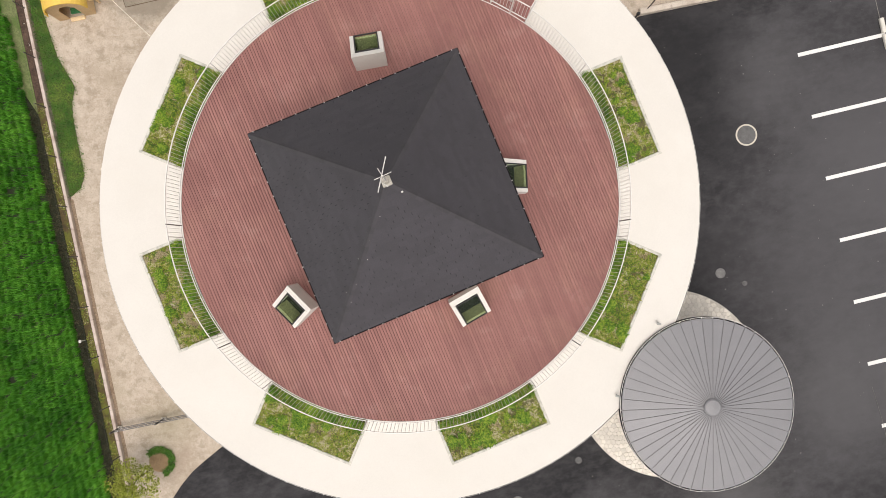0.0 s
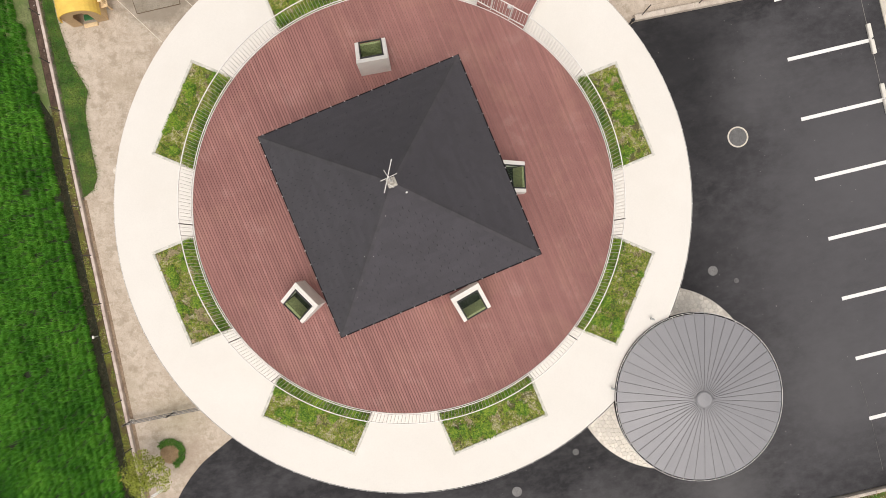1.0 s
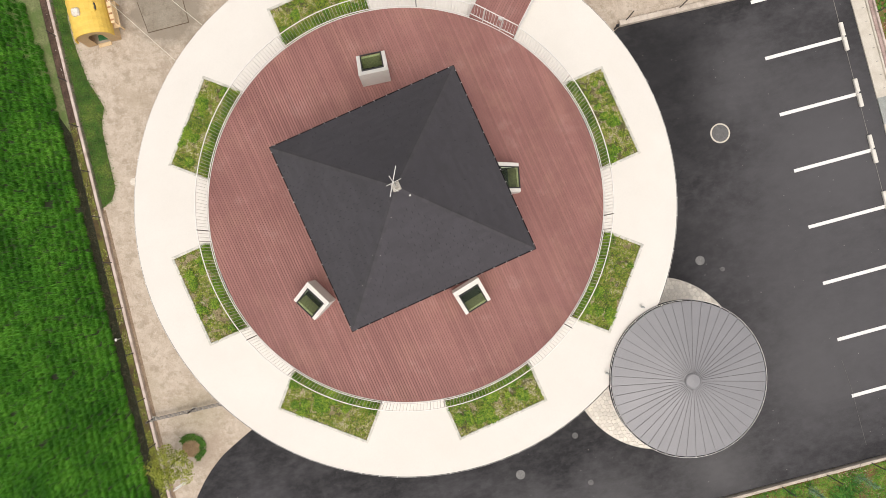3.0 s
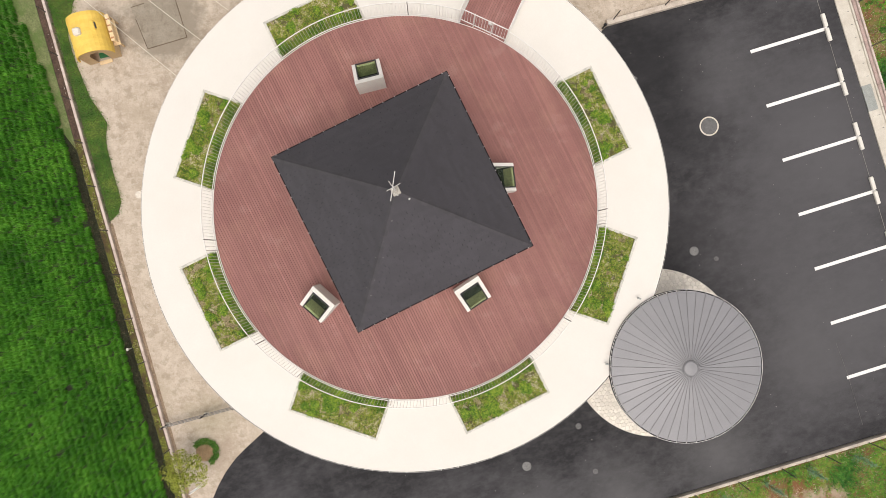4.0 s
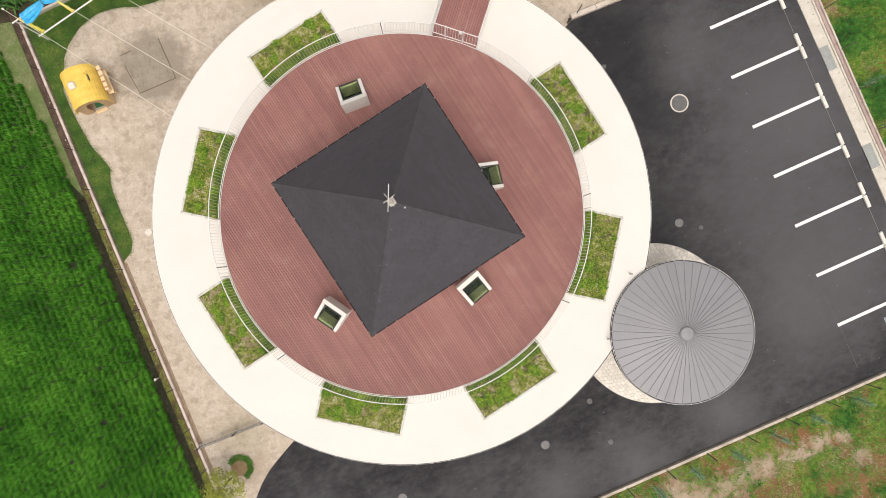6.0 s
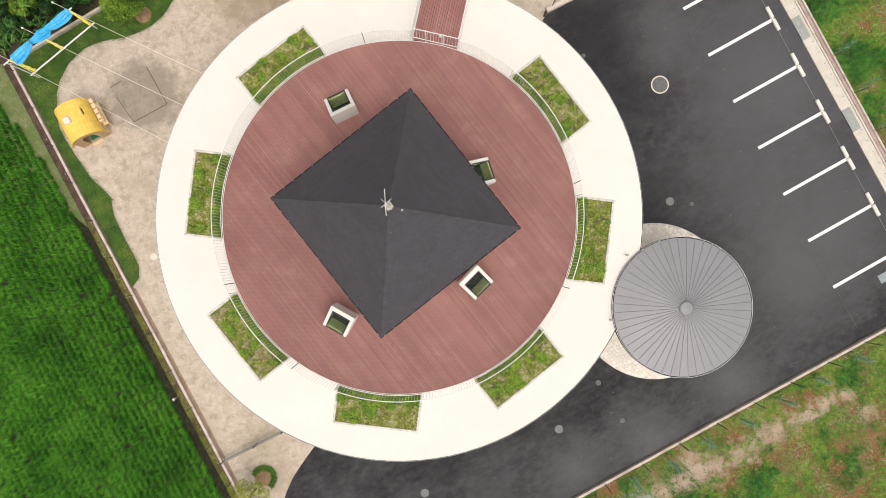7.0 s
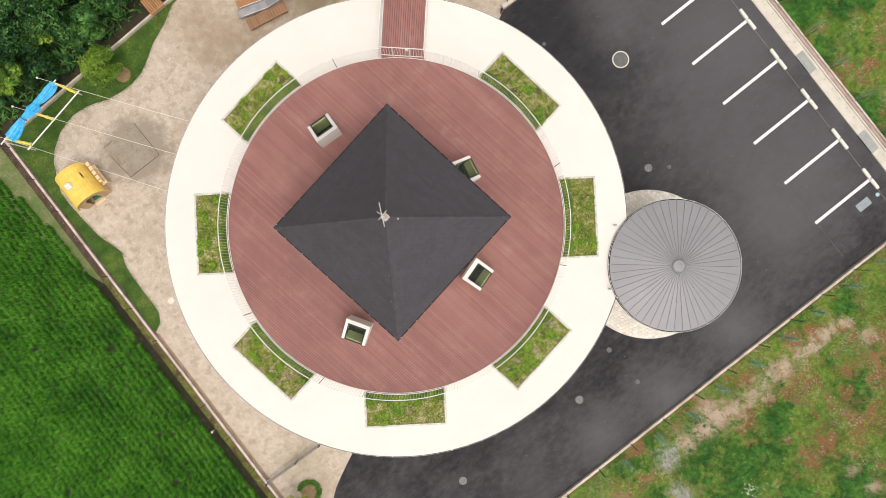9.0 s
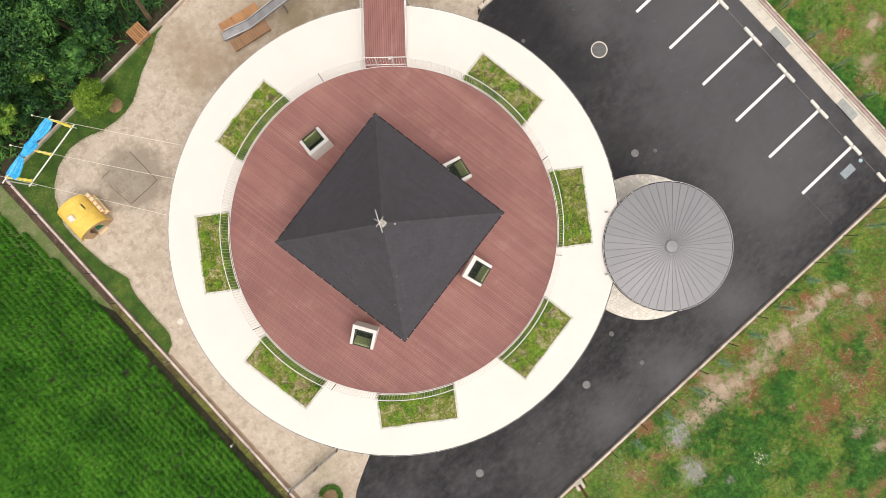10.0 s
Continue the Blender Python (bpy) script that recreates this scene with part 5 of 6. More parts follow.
part("base", turned([(0.001, -0.1), (PR, -0.1), (PR, 0.075), (0.001, 0.075)], steps=96), M_JOINT, porch, "pale mortar bed", place(PORCH.x, PORCH.y, 0))

# ---- play yard ----
SITE = 12.5


def playhouse(x, y, turn):
    h = thing("playhouse", "yellow plastic toddler playhouse with an arched roof", "playhouse", place(x, y, 0.006, turn))
    half, length, wall, top = 0.76, 0.86, 0.72, 1.42

    def arch(u):
        return half * 1.04 * math.cos(u), wall + (top - wall) * math.sin(u) ** 0.85

    bm = bmesh.new()
    n, m_ = 14, 10
    grid = []
    for j in range(m_ + 1):
        yy = -length + 2 * length * j / m_
        wave = 0.007 * (1 if j % 2 else -1)
        grid.append([bm.verts.new((arch(math.pi * i / n)[0] * (1 + wave), yy, arch(math.pi * i / n)[1] + wave)) for i in range(n + 1)])
    for j in range(m_):
        for i in range(n):
            bm.faces.new((grid[j][i], grid[j][i + 1], grid[j + 1][i + 1], grid[j + 1][i]))
    bmesh.ops.recalc_face_normals(bm, faces=bm.faces[:])
    bmesh.ops.solidify(bm, geom=bm.faces[:], thickness=0.05)
    roof_ = part("roof", bm, M_YELLOW, h, "yellow arched roof with shallow waves")
    for s in (-1, 1):
        bm = bmesh.new()
        outer = [(math.cos(math.pi * i / 12) * half * 0.95, wall + (top - 0.08 - wall) * math.sin(math.pi * i / 12) ** 0.85) for i in range(13)]
        pts = [(half * 0.95, 0.0)] + outer + [(-half * 0.95, 0.0), (-0.3, 0.0), (-0.3, 0.75), (-0.15, 0.95), (0.15, 0.95), (0.3, 0.75), (0.3, 0.0)]
        y0 = s * (length - 0.1)
        ring = [bm.verts.new((px, y0, pz)) for px, pz in pts]
        bm.faces.new(ring)
        bmesh.ops.solidify(bm, geom=bm.faces[:], thickness=0.06 * s)
        part("gable", bm, M_CREAMP, h, "pale plastic gable with a door opening")
        part("side", boxed((s * half * 0.9 - 0.03, -length + 0.12, 0), (s * half * 0.9 + 0.03, length - 0.12, wall), 0.01), M_CREAMP if s > 0 else M_YELLOW, h)
    part("chimney", boxed((-0.36, -0.1, top - 0.14), (-0.04, 0.22, top + 0.12), 0.05), M_PALELID, roof_, "shiny pale chimney cap")
    bm = boxed((0.28, -0.02, 1.18), (0.52, 0.42, 1.36), 0.04)
    dormer = part("dormer", bm, M_YELLOW, h)
    # solid dark panel stands for the shaded hole in the dormer
    part("dormer_opening", boxed((0.5, 0.06, 1.22), (0.545, 0.34, 1.33), 0.01), M_POST, dormer, "dark panel painting in the shade of an opening")
    porch_ = part("awning", boxed((0.84, -0.45, 0.88), (1.02, 0.72, 0.94), 0.02), M_CREAMP, h, "pale awning board")
    part("counter", boxed((0.74, -0.5, 0.5), (1.04, 0.62, 0.56), 0.02), M_CREAMP, h)
    for yy in (-0.4, 0.64):
        part("stay", boxed((0.9, yy, 0), (0.97, yy + 0.06, 0.9), 0.01), M_CREAMP, h)
    for k in range(4):
        part("slat", boxed((0.86, -0.36 + 0.27 * k, 0.94), (1.0, -0.3 + 0.27 * k, 0.955)), M_WOOD, porch_)
    part("bench", boxed((-0.1, -0.74, 0.25), (0.4, -0.5, 0.32), 0.02), M_GREENP, h, "green plastic bench")
    part("step", boxed((-0.28, -0.9, 0.0), (0.28, -0.74, 0.08), 0.02), M_CREAMP, h)
    return h


playhouse(-13.0, 8.28, SITE)

# shade frame with furled blue sheet, and the ropes to the building
FZ = 2.2
A0, A1 = Vector((-14.78, 11.05, FZ)), Vector((-11.3, 12.68, FZ))
B0, B1 = Vector((-13.8, 10.32, FZ - 0.03)), Vector((-10.56, 11.8, FZ - 0.03))
shade_frame = thing("shade_frame", "white tube frame with a furled blue sheet over the verge", "shade frame")
part("tube", rodded(A0, A1, 0.032, 10), M_RAIL, shade_frame)
part("tube", rodded(B0, B1, 0.032, 10), M_RAIL, shade_frame)
for p in (A0.lerp(A1, 0.04), A0.lerp(A1, 0.96)):
    part("leg", rodded((p.x, p.y, 0.0), (p.x, p.y, FZ - 0.03), 0.03, 8), M_RAIL, shade_frame)


def furled(path, radii, ridges=9, seed=1):
    """Cloth gathered round a bar: a crumpled tube with lengthwise folds."""
    rng = random.Random(seed)
    bm = bmesh.new()
    rings = []
    for k, (p, r) in enumerate(zip(path, radii)):
        d = (path[min(k + 1, len(path) - 1)] - path[max(k - 1, 0)]).normalized()
        s = d.cross(Vector((0, 0, 1))).normalized()
        u = s.cross(d)
        ring = []
        for i in range(ridges * 2):
            t = math.pi * i / ridges
            rr = r * (1.0 if i % 2 else 0.72) * rng.uniform(0.9, 1.1)
            ring.append(bm.verts.new(p + s * rr * math.cos(t) + u * 0.45 * rr * math.sin(t)))
        rings.append(ring)
    n = ridges * 2
    for a_, b_ in zip(rings, rings[1:]):
        for i in range(n):
            bm.faces.new((a_[i], a_[(i + 1) % n], b_[(i + 1) % n], b_[i]))
    bm.faces.new(rings[0][::-1])
    bm.faces.new(rings[-1])
    bmesh.ops.recalc_face_normals(bm, faces=bm.faces[:])
    return bm


sheet_r = [0.34, 0.33, 0.3, 0.26, 0.2, 0.14, 0.2, 0.27, 0.27, 0.17, 0.22, 0.26, 0.27, 0.25, 0.2]
hang = (B0 - A0).normalized()
sheet_path = [A0.lerp(A1, 0.1 + 0.85 * k / 14) + hang * max(0.02, r - 0.14) + Vector((0, 0, 0.03)) for k, r in enumerate(sheet_r)]
sheet_path[7] += Vector((0, 0, 0.1))
blue = part("sheet", furled(sheet_path, [0.92 * r for r in sheet_r], 11), M_BLUE, shade_frame, "furled bright blue plastic sheet")
part("tie", turned([(0.14, -0.015), (0.165, -0.015), (0.165, 0.015), (0.14, 0.015)], steps=20), M_POST, blue, "dark tie", Matrix.Translation(sheet_path[5]) @ (A1 - A0).to_track_quat("Z", "Y").to_matrix().to_4x4())
ENDS = [(Vector((-8.56, 5.69, 3.0)), 0.085), (Vector((-7.5, 6.98, 3.0)), 0.51), (Vector((-6.38, 8.08, 3.0)), 0.955)]
for end, f in ENDS:
    a_, b_ = A0.lerp(A1, f), B0.lerp(B1, f)
    pts = [a_.lerp(b_, k / 8) + Vector((0, 0, 0.06)) for k in range(9)]
    part("strap", furled(pts, [0.03, 0.05, 0.06, 0.05, 0.075, 0.05, 0.085, 0.06, 0.1], 5, int(f * 10)), M_STRAP, shade_frame, "twisted yellow cloth strap")
    rope = thing("rope", "pale taut rope from the shade frame to the roof edge", "rope", group="shade ropes")
    over = a_ + (a_ - end).normalized() * 0.75
    path = []
    for k in range(25):
        t = k / 24
        p = over.lerp(end, t)
        path.append(p - Vector((0, 0, 0.25 * 4 * t * (1 - t))) + Vector((0, 0, 0.12 + 0.1 * math.sin(math.pi * t))))
    part("line", sweep(bmesh.new(), path, 0.0095, 6), M_ROPE, rope)
    part("knot", boxed((-0.04, -0.04, -0.04), (0.04, 0.04, 0.04), 0.015), M_ROPE, rope, m=Matrix.Translation(path[0]))

# slatted bench-like ramp on the wall, and the slide
def slatted(name, label, category, x, y, z, turn, length, width, n, material, slope=0.0):
    s = thing(name, label, category, pose(x, y, z, 0, slope, turn))
    for yy in (-width / 2, width / 2 - 0.05):
        part("bearer", boxed((-length / 2 + 0.02, yy, -0.09), (length / 2 - 0.02, yy + 0.05, -0.002)), material, s)
    slat = to_mesh("slat", boxed((-length / n / 2 + 0.012, -width / 2 - 0.02, 0), (length / n / 2 - 0.012, width / 2 + 0.02, 0.028), 0.004), material)
    for k in range(n):
        part("slat", slat, None, s, m=place(-length / 2 + length * (k + 0.5) / n, 0, 0))
    return s


crate = slatted("slatted_platform", "orange-brown slatted timber platform over the low wall", "platform", -6.28, 15.0, 0.52, SITE + 2, 0.82, 0.82, 7, M_WOOD)
for x in (-0.36, 0.3):
    for y in (-0.36, 0.3):
        part("leg", boxed((x, y, -0.53), (x + 0.06, y + 0.06, -0.09)), M_WOOD, crate)

slide = thing("slide", "steel slide between timber decks, rising towards the bridge", "slide", place(-2.55, 12.8, 0.0, -4.6))
SL, S0, S1 = 7.4, 0.38, 3.1
FLAT = 1.25
ang = math.atan2(S1 - S0, SL - FLAT)
ln = (SL - FLAT) / math.cos(ang)
for m_, l_ in ((Matrix.Translation((0, 0, S0)), FLAT), (Matrix.Translation((FLAT, 0, S0)) @ Matrix.Rotation(-ang, 4, "Y"), ln)):
    part("chute", boxed((0, -0.21, 0), (l_, 0.21, 0.02)), M_STEEL, slide, "worn grey steel chute", m_)
    for s in (-1, 1):
        part("side_plate", boxed((0, s * 0.225 - 0.012, -0.02), (l_, s * 0.225 + 0.012, 0.13), 0.006), M_STEEL, slide, m=m_)
        part("side_rail", rodded((0, s * 0.225, 0.14), (l_, s * 0.225, 0.14), 0.016, 8), M_BRACKET, slide, m=m_)
for x in (0.5, 3.2, 5.4):
    part("leg", boxed((x, -0.12, 0), (x + 0.06, 0.12, S0 + max(0, x - FLAT) * math.tan(ang) - 0.01)), M_DARKPOST, slide)
part("run_out", boxed((-0.2, -0.21, 0.3), (0.02, 0.21, 0.4), 0.02), M_STEEL, slide)
solo("landing", boxed((-1.5, -1.0, 3.14), (1.2, 1.0, 3.38), 0.01), M_DECK, "boarded landing at the slide's top", "landing", place(6.4, 12.2, 0, 0))
s1 = slatted("timber_step", "weathered slatted timber step beside the slide", "step", -1.52, 12.22, 0.34, 3.0, 2.1, 0.52, 14, M_WOODGREY)
s2 = slatted("timber_bench", "orange-brown timber board beside the slide", "step", -1.55, 13.25, 0.42, 2.0, 2.15, 0.42, 3, M_WOOD)
for s_ in (s1, s2):
    for x in (-0.95, 0.0, 0.9):
        part("leg", boxed((x, -0.2, -0.42), (x + 0.07, 0.2, -0.09)), M_WOODGREY, s_)

# pipe barrier between kerb and building
barrier = thing("pipe_barrier", "low grey steel folding barrier across the sand yard", "barrier")
b0, b1 = Vector((-11.15, -8.52, 0)), Vector((-8.05, -7.9, 0))
side = Vector((0.035, -0.17, 0)) * 0.14
for s in (-1, 1):
    for z in (0.25, 0.55):
        part("rail", rodded(b0 + side * s + Vector((0, 0, z)), b1 + side * s + Vector((0, 0, z)), 0.018, 8), M_DARKPOST, barrier)
for k in range(24):
    p = b0.lerp(b1, (k + 0.5) / 24)
    part("slat", rodded(p + side * (1 if k % 2 else -1) + Vector((0, 0, 0.22)), p + side * (-1 if k % 2 else 1) + Vector((0.1, 0.02, 0.57)), 0.009, 5), M_PICKET, barrier)
for f in (0.0, 0.55, 1.0):
    p = b0.lerp(b1, f)
    part("post", rodded((p.x, p.y, 0), (p.x, p.y, 0.8), 0.035, 10), M_POST, barrier)
    part("base", boxed((p.x - 0.1, p.y - 0.07, 0.0), (p.x + 0.1, p.y + 0.07, 0.08), 0.01), M_STRIP, barrier)
hoop = thing("pipe_hoop", "white bent pipe hoop standing in the sand", "hoop", place(-10.15, -11.45, 0, 30))
part("hoop", sweep(bmesh.new(), [(0.22 * math.cos(t), 0, 0.22 + 0.2 * math.sin(t)) for t in [k * 0.3927 for k in range(-2, 11)]], 0.022, 8), M_RAIL, hoop)
part("foot", boxed((-0.25, -0.05, 0), (0.25, 0.05, 0.04), 0.01), M_RAIL, hoop)
ww = thing("marker_stake", "short pale stake at the crop's edge", "stake", place(-12.6, -5.12, -0.09))
part("shaft", rodded((0, 0, 0), (0, 0, 0.3), 0.02, 6), M_RAIL, ww)
part("cap", boxed((-0.045, -0.06, 0.3), (0.045, 0.06, 0.36), 0.015), M_RAIL, ww)
signpost = thing("signpost", "brown timber post with a concrete foot by the kerb", "post", place(1.55, -15.72, -0.07))
part("foot", boxed((-0.22, -0.22, 0), (0.22, 0.22, 0.16), 0.02), M_STRIP, signpost)
part("shaft", boxed((-0.07, -0.07, 0.16), (0.07, 0.07, 2.2), 0.01), M_WOODGREY, signpost)


# ---- plants ----
def foliage(name, centres, count, leaf, material, seed, droop=0.5):
    """Leaves gathered in clumps: four-cornered, folded along the rib, turned all ways."""
    rng = np.random.default_rng(seed)
    c = np.asarray(centres, float)
    pick = rng.choice(len(c), count, p=c[:, 3] ** 2 / (c[:, 3] ** 2).sum())
    d = rng.normal(size=(count, 3))
    d /= np.linalg.norm(d, axis=1)[:, None]
    r = c[pick, 3] * rng.uniform(0.55, 1.08, count) ** 0.6
    p = c[pick, :3] + d * r[:, None] * [1, 1, 0.75]
    out = d + rng.normal(scale=0.5, size=(count, 3)) + [0, 0, 0.25]
    out /= np.linalg.norm(out, axis=1)[:, None]
    way = rng.uniform(0, 6.2832, count)
    along = np.c_[np.cos(way), np.sin(way), -droop * rng.uniform(0, 1, count)]
    along -= out * (along * out).sum(1)[:, None]
    along /= np.linalg.norm(along, axis=1)[:, None] + 1e-6
    side = np.cross(out, along)
    size = leaf * rng.uniform(0.6, 1.35, count)[:, None]
    v = np.stack([p - along * size, p + side * size * 0.42 + out * size * 0.12, p + along * size, p - side * size * 0.42 + out * size * 0.12], 1).reshape(-1, 3)
    k = np.arange(count)[:, None] * 4
    me = bpy.data.meshes.new(name)
    me.from_pydata(v.tolist(), [], (k + [0, 1, 2]).tolist() + (k + [0, 2, 3]).tolist())
    me.materials.append(material)
    return me


def tree(name, label, category, x, y, height, spread, leaf, count, material, seed, trunk=0.09, clumps=16, low=0.35, z=-0.1):
    rng = random.Random(seed)
    t = thing(name, label, category, place(x, y, z, rng.uniform(0, 360)))
    top = Vector((rng.uniform(-0.1, 0.1), rng.uniform(-0.1, 0.1), height * 0.8))
    part("trunk", rodded((0, 0, 0), top, trunk, 9, trunk * 0.35), M_BARK, t)
    centres = []
    for k in range(clumps):
        ang_ = k * 2.4 + rng.uniform(-0.4, 0.4)
        f = (k + 0.5) / clumps
        rr = spread * math.sqrt(f) * rng.uniform(0.65, 1.05)
        zz = height * (low + (1 - low) * (1 - (rr / spread / 1.1) ** 2) * rng.uniform(0.7, 1.0))
        centres.append((rr * math.cos(ang_), rr * math.sin(ang_), zz, spread * rng.uniform(0.24, 0.4)))
        if k % 3 == 0:
            part("limb", rodded(top * rng.uniform(0.45, 0.8), (rr * 0.85 * math.cos(ang_), rr * 0.85 * math.sin(ang_), zz), trunk * 0.4, 6, trunk * 0.1), M_BARK, t)
    part("crown", foliage("crown", centres, count, leaf, material, seed), None, t, "uneven crown of small leaves")
    return t


trng = random.Random(9)
for x, y, h, s in ((-7.0, 17.6, 4.6, 1.9), (-9.2, 17.0, 3.6, 1.7), (-10.9, 16.2, 4.2, 1.8), (-12.6, 15.6, 3.6, 1.6), (-14.3, 15.0, 4.0, 1.7), (-8.4, 19.4, 5.2, 2.2), (-10.8, 18.6, 4.8, 2.1), (-13.0, 17.8, 4.6, 2.0), (-15.6, 16.8, 4.4, 2.0), (-17.4, 15.2, 3.4, 1.7), (-12.0, 20.6, 5.2, 2.3), (-15.2, 19.4, 5.0, 2.2), (-18.2, 17.8, 4.4, 2.0), (-5.0, 19.4, 4.6, 2.0), (-6.6, 21.6, 5.4, 2.3), (-17.2, 13.4, 2.4, 1.2), (-3.2, 17.6, 3.4, 1.3), (-20.0, 15.4, 3.6, 1.8), (-9.6, 15.25, 1.6, 0.9), (-12.4, 14.2, 1.5, 0.9), (-8.1, 15.9, 1.8, 0.9)):
    tree("tree", "dark green broadleaf tree in the thicket behind the wall", "tree", x, y, h, s, 0.085, int(3300 * s), M_LEAF, trng.randint(0, 9999), 0.1, 20)
for x, y, s in ((-9.0, 15.0, 0.7), (-7.6, 15.5, 0.6), (-11.3, 15.2, 0.8), (-13.4, 13.9, 0.8), (-14.9, 13.5, 0.7), (-10.2, 16.9, 0.9)):
    tree("shrub", "lighter green shrub in the thicket behind the wall", "shrub", x, y, 1.7 + s, s, 0.12, int(1500 * s), M_SHADEGRASS if s > 0.75 else M_LEAF, trng.randint(0, 9999), 0.04, 9, 0.5)
solo("leaning_trunk", rodded((-5.55, 15.6, -0.1), (-4.95, 15.1, 3.1), 0.14, 10, 0.09), M_BARK, "bare leaning trunk behind the wall", "trunk")
understory = scatter([(-22, 12.9), (-16, 12.9), (-15.7, wall_y(-15.7) + 0.5), (-2, wall_y(-2) + 0.5), (-2, 23), (-22, 23)], 26, 51)
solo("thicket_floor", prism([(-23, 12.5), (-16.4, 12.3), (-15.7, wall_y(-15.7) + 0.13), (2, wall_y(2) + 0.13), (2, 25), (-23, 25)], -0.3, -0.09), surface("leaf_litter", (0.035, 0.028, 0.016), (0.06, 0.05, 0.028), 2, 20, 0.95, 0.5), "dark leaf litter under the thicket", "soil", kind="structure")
solo("undergrowth", blades("undergrowth", understory, -0.09, 0.6, 0.09, M_LEAF, 52, 0.9, per=2), None, "dark green undergrowth below the trees", "undergrowth", kind="stuff")
tree("young_tree", "light green young tree leaning over the turf", "tree", -9.6, 13.0, 1.9, 0.9, 0.05, 7000, M_LEAFB, 77, 0.05, 26, 0.3, z=0.02)
solo("bark_mulch", turned([(0.001, 0.0), (0.4, 0.0), (0.36, 0.06), (0.001, 0.1)], steps=18), M_MULCH, "reddish-brown mulch circle round a young tree", "mulch", place(-9.2, 12.68, 0.03))
for k in range(3):
    a_ = k * 2.1
    st = solo("support_stake", rodded((0.34 * math.cos(a_), 0.34 * math.sin(a_), 0), (0.05 * math.cos(a_), 0.05 * math.sin(a_), 0.9), 0.025, 6), M_WOODGREY, "thin timber stake propping a young tree", "stake", place(-9.2, 12.68, 0.05), "tree stakes")
tree("sapling", "thin yellow-green sapling beside the kerb", "tree", -10.1, -10.25, 1.7, 0.95, 0.045, 3400, M_LEAFY, 78, 0.035, 18, 0.35, z=0.0)
solo("bark_mulch", turned([(0.001, 0.0), (0.42, 0.0), (0.36, 0.05), (0.001, 0.09)], steps=18), M_MULCH, "brown mulch circle in a tuft of grass", "mulch", place(-9.62, -9.85, 0.006))
ring_pts = np.array([(-9.62 + r * math.cos(t), -9.85 + r * math.sin(t)) for r, t in zip(np.random.default_rng(4).uniform(0.36, 0.6, 520), np.random.default_rng(5).uniform(-1.2, 2.6, 520))])
solo("grass_ring", blades("grass_ring", ring_pts, 0.0, 0.1, 0.026, M_TURF, 61, 0.9, per=2), None, "ring of green grass round a mulch circle", "grass", kind="stuff")


def conifer(x, y, h, seed, thin=1.0):
    """A narrow young conifer: a thin stem with upswept sprays that shorten to the tip."""
    rng = random.Random(seed)
    t = thing("conifer_sapling", "narrow blue-green conifer sapling planted by the fence", "sapling", place(x, y, -0.08, rng.uniform(0, 360)), "conifer saplings")
    lean = Vector((rng.uniform(-0.08, 0.08), rng.uniform(-0.08, 0.08), h))
    part("trunk", rodded((0, 0, 0), lean, 0.014, 6, 0.005), M_BARK, t)
    root, way = [], []
    for k in range(int(75 * thin)):
        f = 0.12 + 0.86 * rng.random()
        a_, out = rng.uniform(0, 6.28), (0.24 * (1 - f) + 0.05) * rng.uniform(0.5, 1.4)
        c = lean * f
        for q in range(5):
            g = rng.random()
            root.append((c.x + out * g * math.cos(a_), c.y + out * g * math.sin(a_)))
            way.append(c.z + 0.12 * g)
    part("crown", blades("crown", root, np.array(way), 0.1, 0.016, M_BLUEWEED, seed, 0.9), None, t, "feathery blue-green sprays")
    return t


for k, (x, y) in enumerate(((5.1, -15.28), (7.12, -14.82), (9.0, -14.42), (10.85, -13.96), (12.8, -13.52), (14.8, -13.08), (16.8, -12.66), (18.85, -12.2), (20.8, -11.8))):
    conifer(x, y + 0.2, 1.35 + 0.12 * (k % 3), 90 + k)
for k, (x, y) in enumerate(((22.13, 2.25), (22.56, 0.24), (23.0, -1.78), (23.4, -3.76), (23.85, -5.75), (24.3, -7.7))):
    conifer(x, y, 1.3 + 0.1 * (k % 2), 110 + k, 0.6)

# ---- many small pieces: deck boards and porch stones ----
PITCH = 0.0982
GAP = 0.0055
BOARD = to_mesh("board", boxed((0, -PITCH / 2 + GAP, 0), (1, PITCH / 2 - GAP, 0.045)), M_DECK)
brng = random.Random(2)
rows_n = int((DECK_R - 0.02) / PITCH)


def chord(off):
    return math.sqrt(max(0.0, (DECK_R - 0.014) ** 2 - off * off))


def end_board(x0, x1, off, cut0, cut1):
    """A board whose ends are sawn to the deck's round edge."""
    lo, hi = off - PITCH / 2 + GAP, off + PITCH / 2 - GAP
    pts = [(-chord(lo) if cut0 else x0, lo), (chord(lo) if cut1 else x1, lo), (chord(hi) if cut1 else x1, hi), (-chord(hi) if cut0 else x0, hi)]
    return to_mesh("board", prism(pts, 0, 0.045), M_DECK)


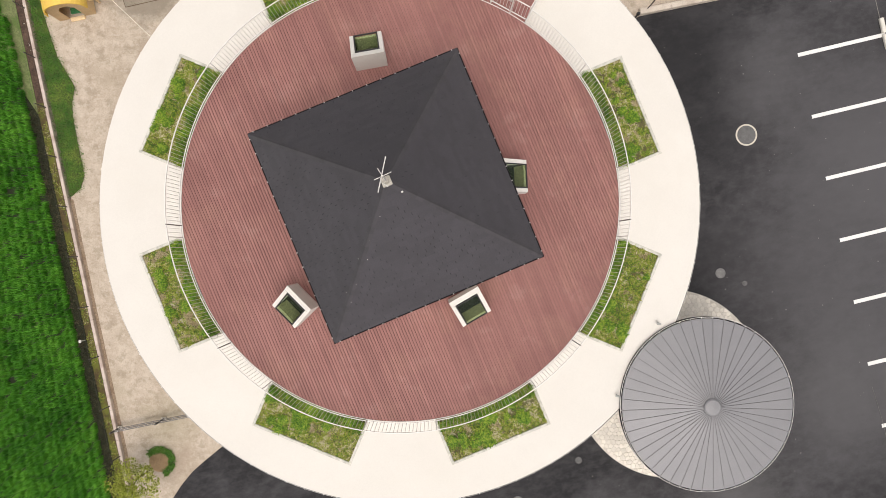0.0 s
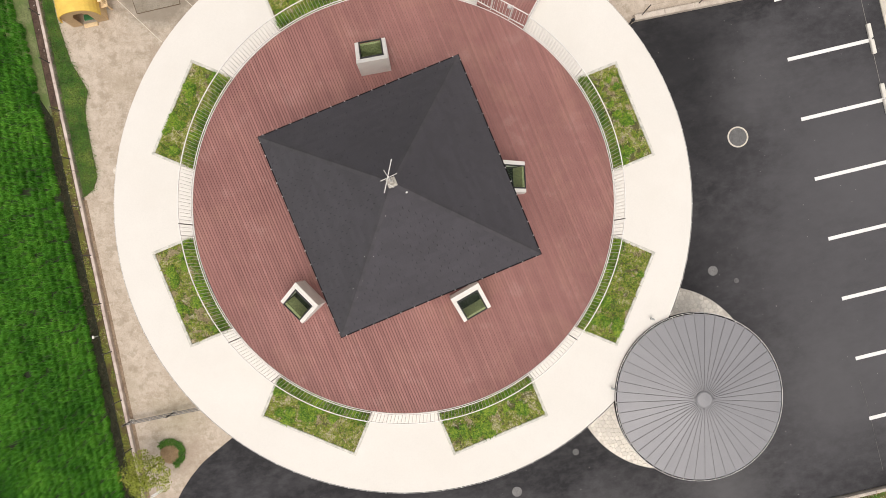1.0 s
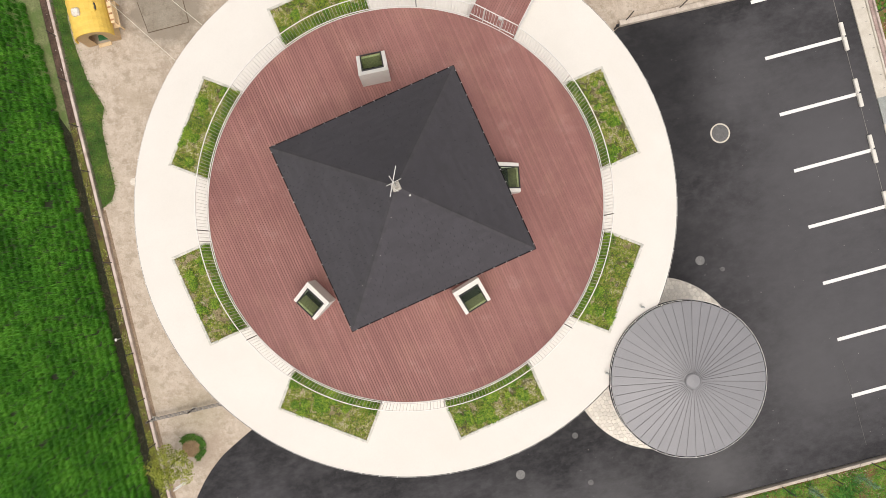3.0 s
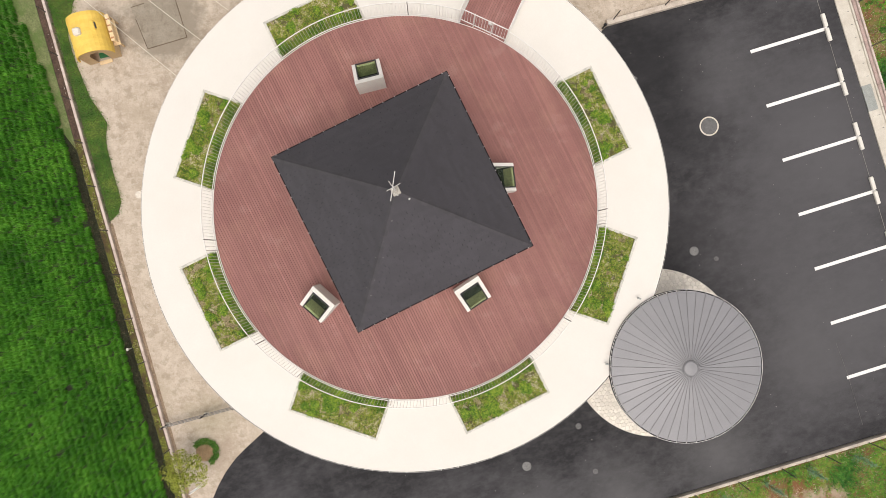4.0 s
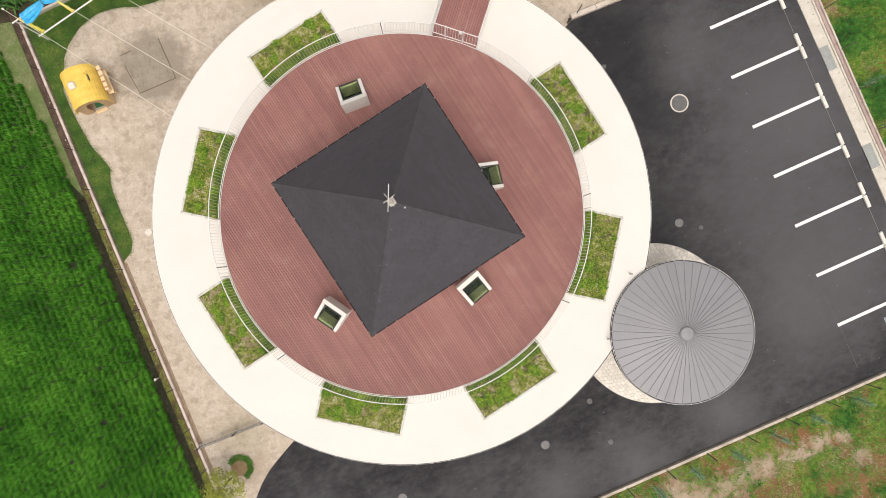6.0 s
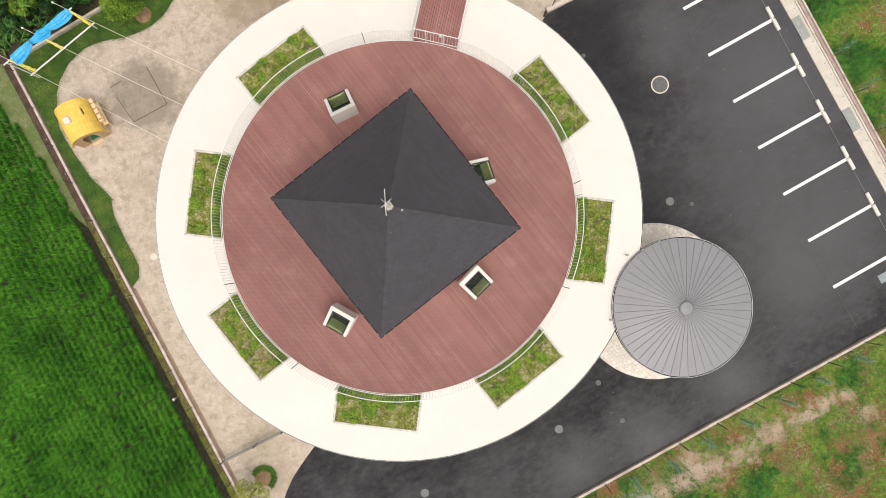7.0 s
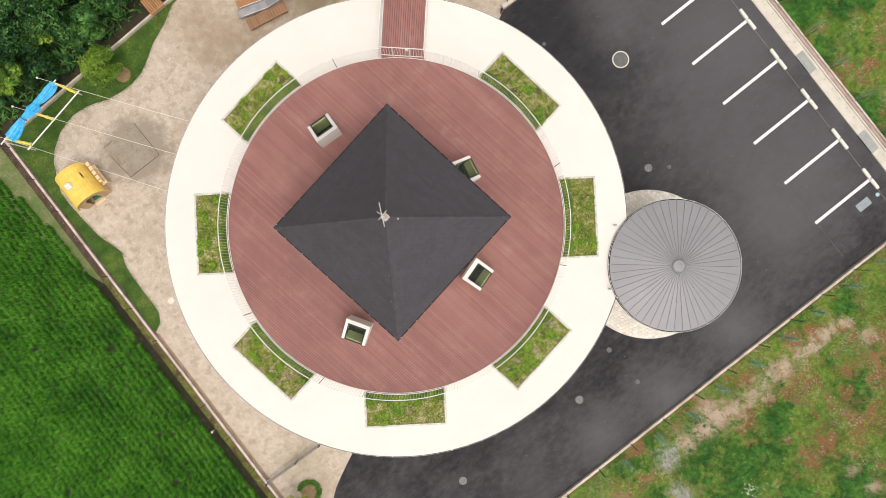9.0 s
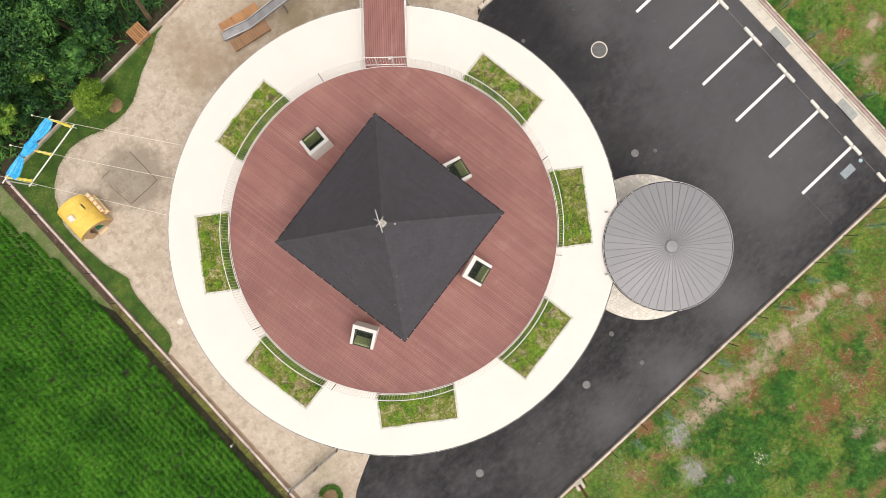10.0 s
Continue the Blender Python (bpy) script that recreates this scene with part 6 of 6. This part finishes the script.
for k in range(-rows_n, rows_n + 1):
    off = k * PITCH
    reach = chord(abs(off) + PITCH / 2)
    if reach < 0.2:
        continue
    cuts = [-reach]
    x = (-2.4, 1.2, -0.6, 2.4)[k % 4] + brng.choice((0.0, 0.6))
    if abs(x) < reach - 1.2:
        cuts.append(x)
    cuts.append(reach)
    base = place(0, 0, 3.355, BOARD_TURN)
    for i, (c0, c1) in enumerate(zip(cuts, cuts[1:])):
        if abs(off) < 2.6 and c0 > -2.7 and c1 < 2.7:
            continue
        first, last = i == 0, i == len(cuts) - 2
        if first or last:
            part("board", end_board(c0 + 0.0008, c1 - 0.0008, off, first, last), None, deck, m=base)
        else:
            part("board", BOARD, None, deck, m=base @ Matrix.Translation((c0 + 0.0008, off, 0)) @ Matrix.Diagonal((c1 - c0 - 0.0016, 1, 1, 1)))

prng = random.Random(8)
seeds = [(i * 0.185 + (0.0925 if j % 2 else 0) + prng.uniform(-0.05, 0.05), j * 0.162 + prng.uniform(-0.045, 0.045)) for i in range(-20, 21) for j in range(-23, 24)]


def cell(sx, sy, near):
    """The stone round a seed: a square cut down by the joints to its neighbours."""
    poly = [(sx - 0.2, sy - 0.2), (sx + 0.2, sy - 0.2), (sx + 0.2, sy + 0.2), (sx - 0.2, sy + 0.2)]
    for nx, ny in near:
        d = math.hypot(nx - sx, ny - sy)
        ux, uy = (nx - sx) / d, (ny - sy) / d
        lim = ux * sx + uy * sy + d / 2 - 0.006
        cut = []
        for p, q in zip(poly, poly[1:] + poly[:1]):
            a_, b_ = ux * p[0] + uy * p[1] - lim, ux * q[0] + uy * q[1] - lim
            if a_ <= 0:
                cut.append(p)
            if a_ * b_ < 0:
                f = a_ / (a_ - b_)
                cut.append((p[0] + (q[0] - p[0]) * f, p[1] + (q[1] - p[1]) * f))
        poly = cut
    return poly


rest_v, rest_f, count = [], [], 0
for sx, sy in seeds:
    gx, gy = PORCH.x + sx, PORCH.y + sy
    if math.hypot(sx, sy) > PR - 0.06 or math.hypot(gx, gy) < 9.1:
        continue
    poly = cell(sx, sy, [q for q in seeds if 0 < math.hypot(q[0] - sx, q[1] - sy) < 0.5])
    if len(poly) < 3:
        continue
    poly = [(x * k_, y * k_) for (x, y), k_ in ((p, min(1.0, (PR - 0.02) / max(0.1, math.hypot(*p)))) for p in poly)]
    n, o = len(poly), len(rest_v)
    top_z = 0.095 + prng.uniform(-0.004, 0.004)
    vs = [(x - sx, y - sy, 0.073) for x, y in poly] + [((x - sx) * 0.84, (y - sy) * 0.84, top_z) for x, y in poly]
    fs = [tuple(range(n, 2 * n))] + [(k, (k + 1) % n, n + (k + 1) % n, n + k) for k in range(n)]
    if count < 300 and math.hypot(gx - PC.x, gy - PC.y) > 2.75 and math.hypot(gx, gy) > 9.9:
        me = bpy.data.meshes.new("stone")
        me.from_pydata(vs, [], fs)
        me.materials.append(M_STONE)
        part("stone", me, None, porch, m=place(gx, gy, 0))
        count += 1
    else:
        rest_v += [(x + gx, y + gy, z) for x, y, z in vs]
        rest_f += [tuple(o + q for q in f) for f in fs]
me = bpy.data.meshes.new("stones")
me.from_pydata(rest_v, [], rest_f)
me.materials.append(M_STONE)
tagged(part("stones", me, None, porch), "cream paving stones", kind="stuff")
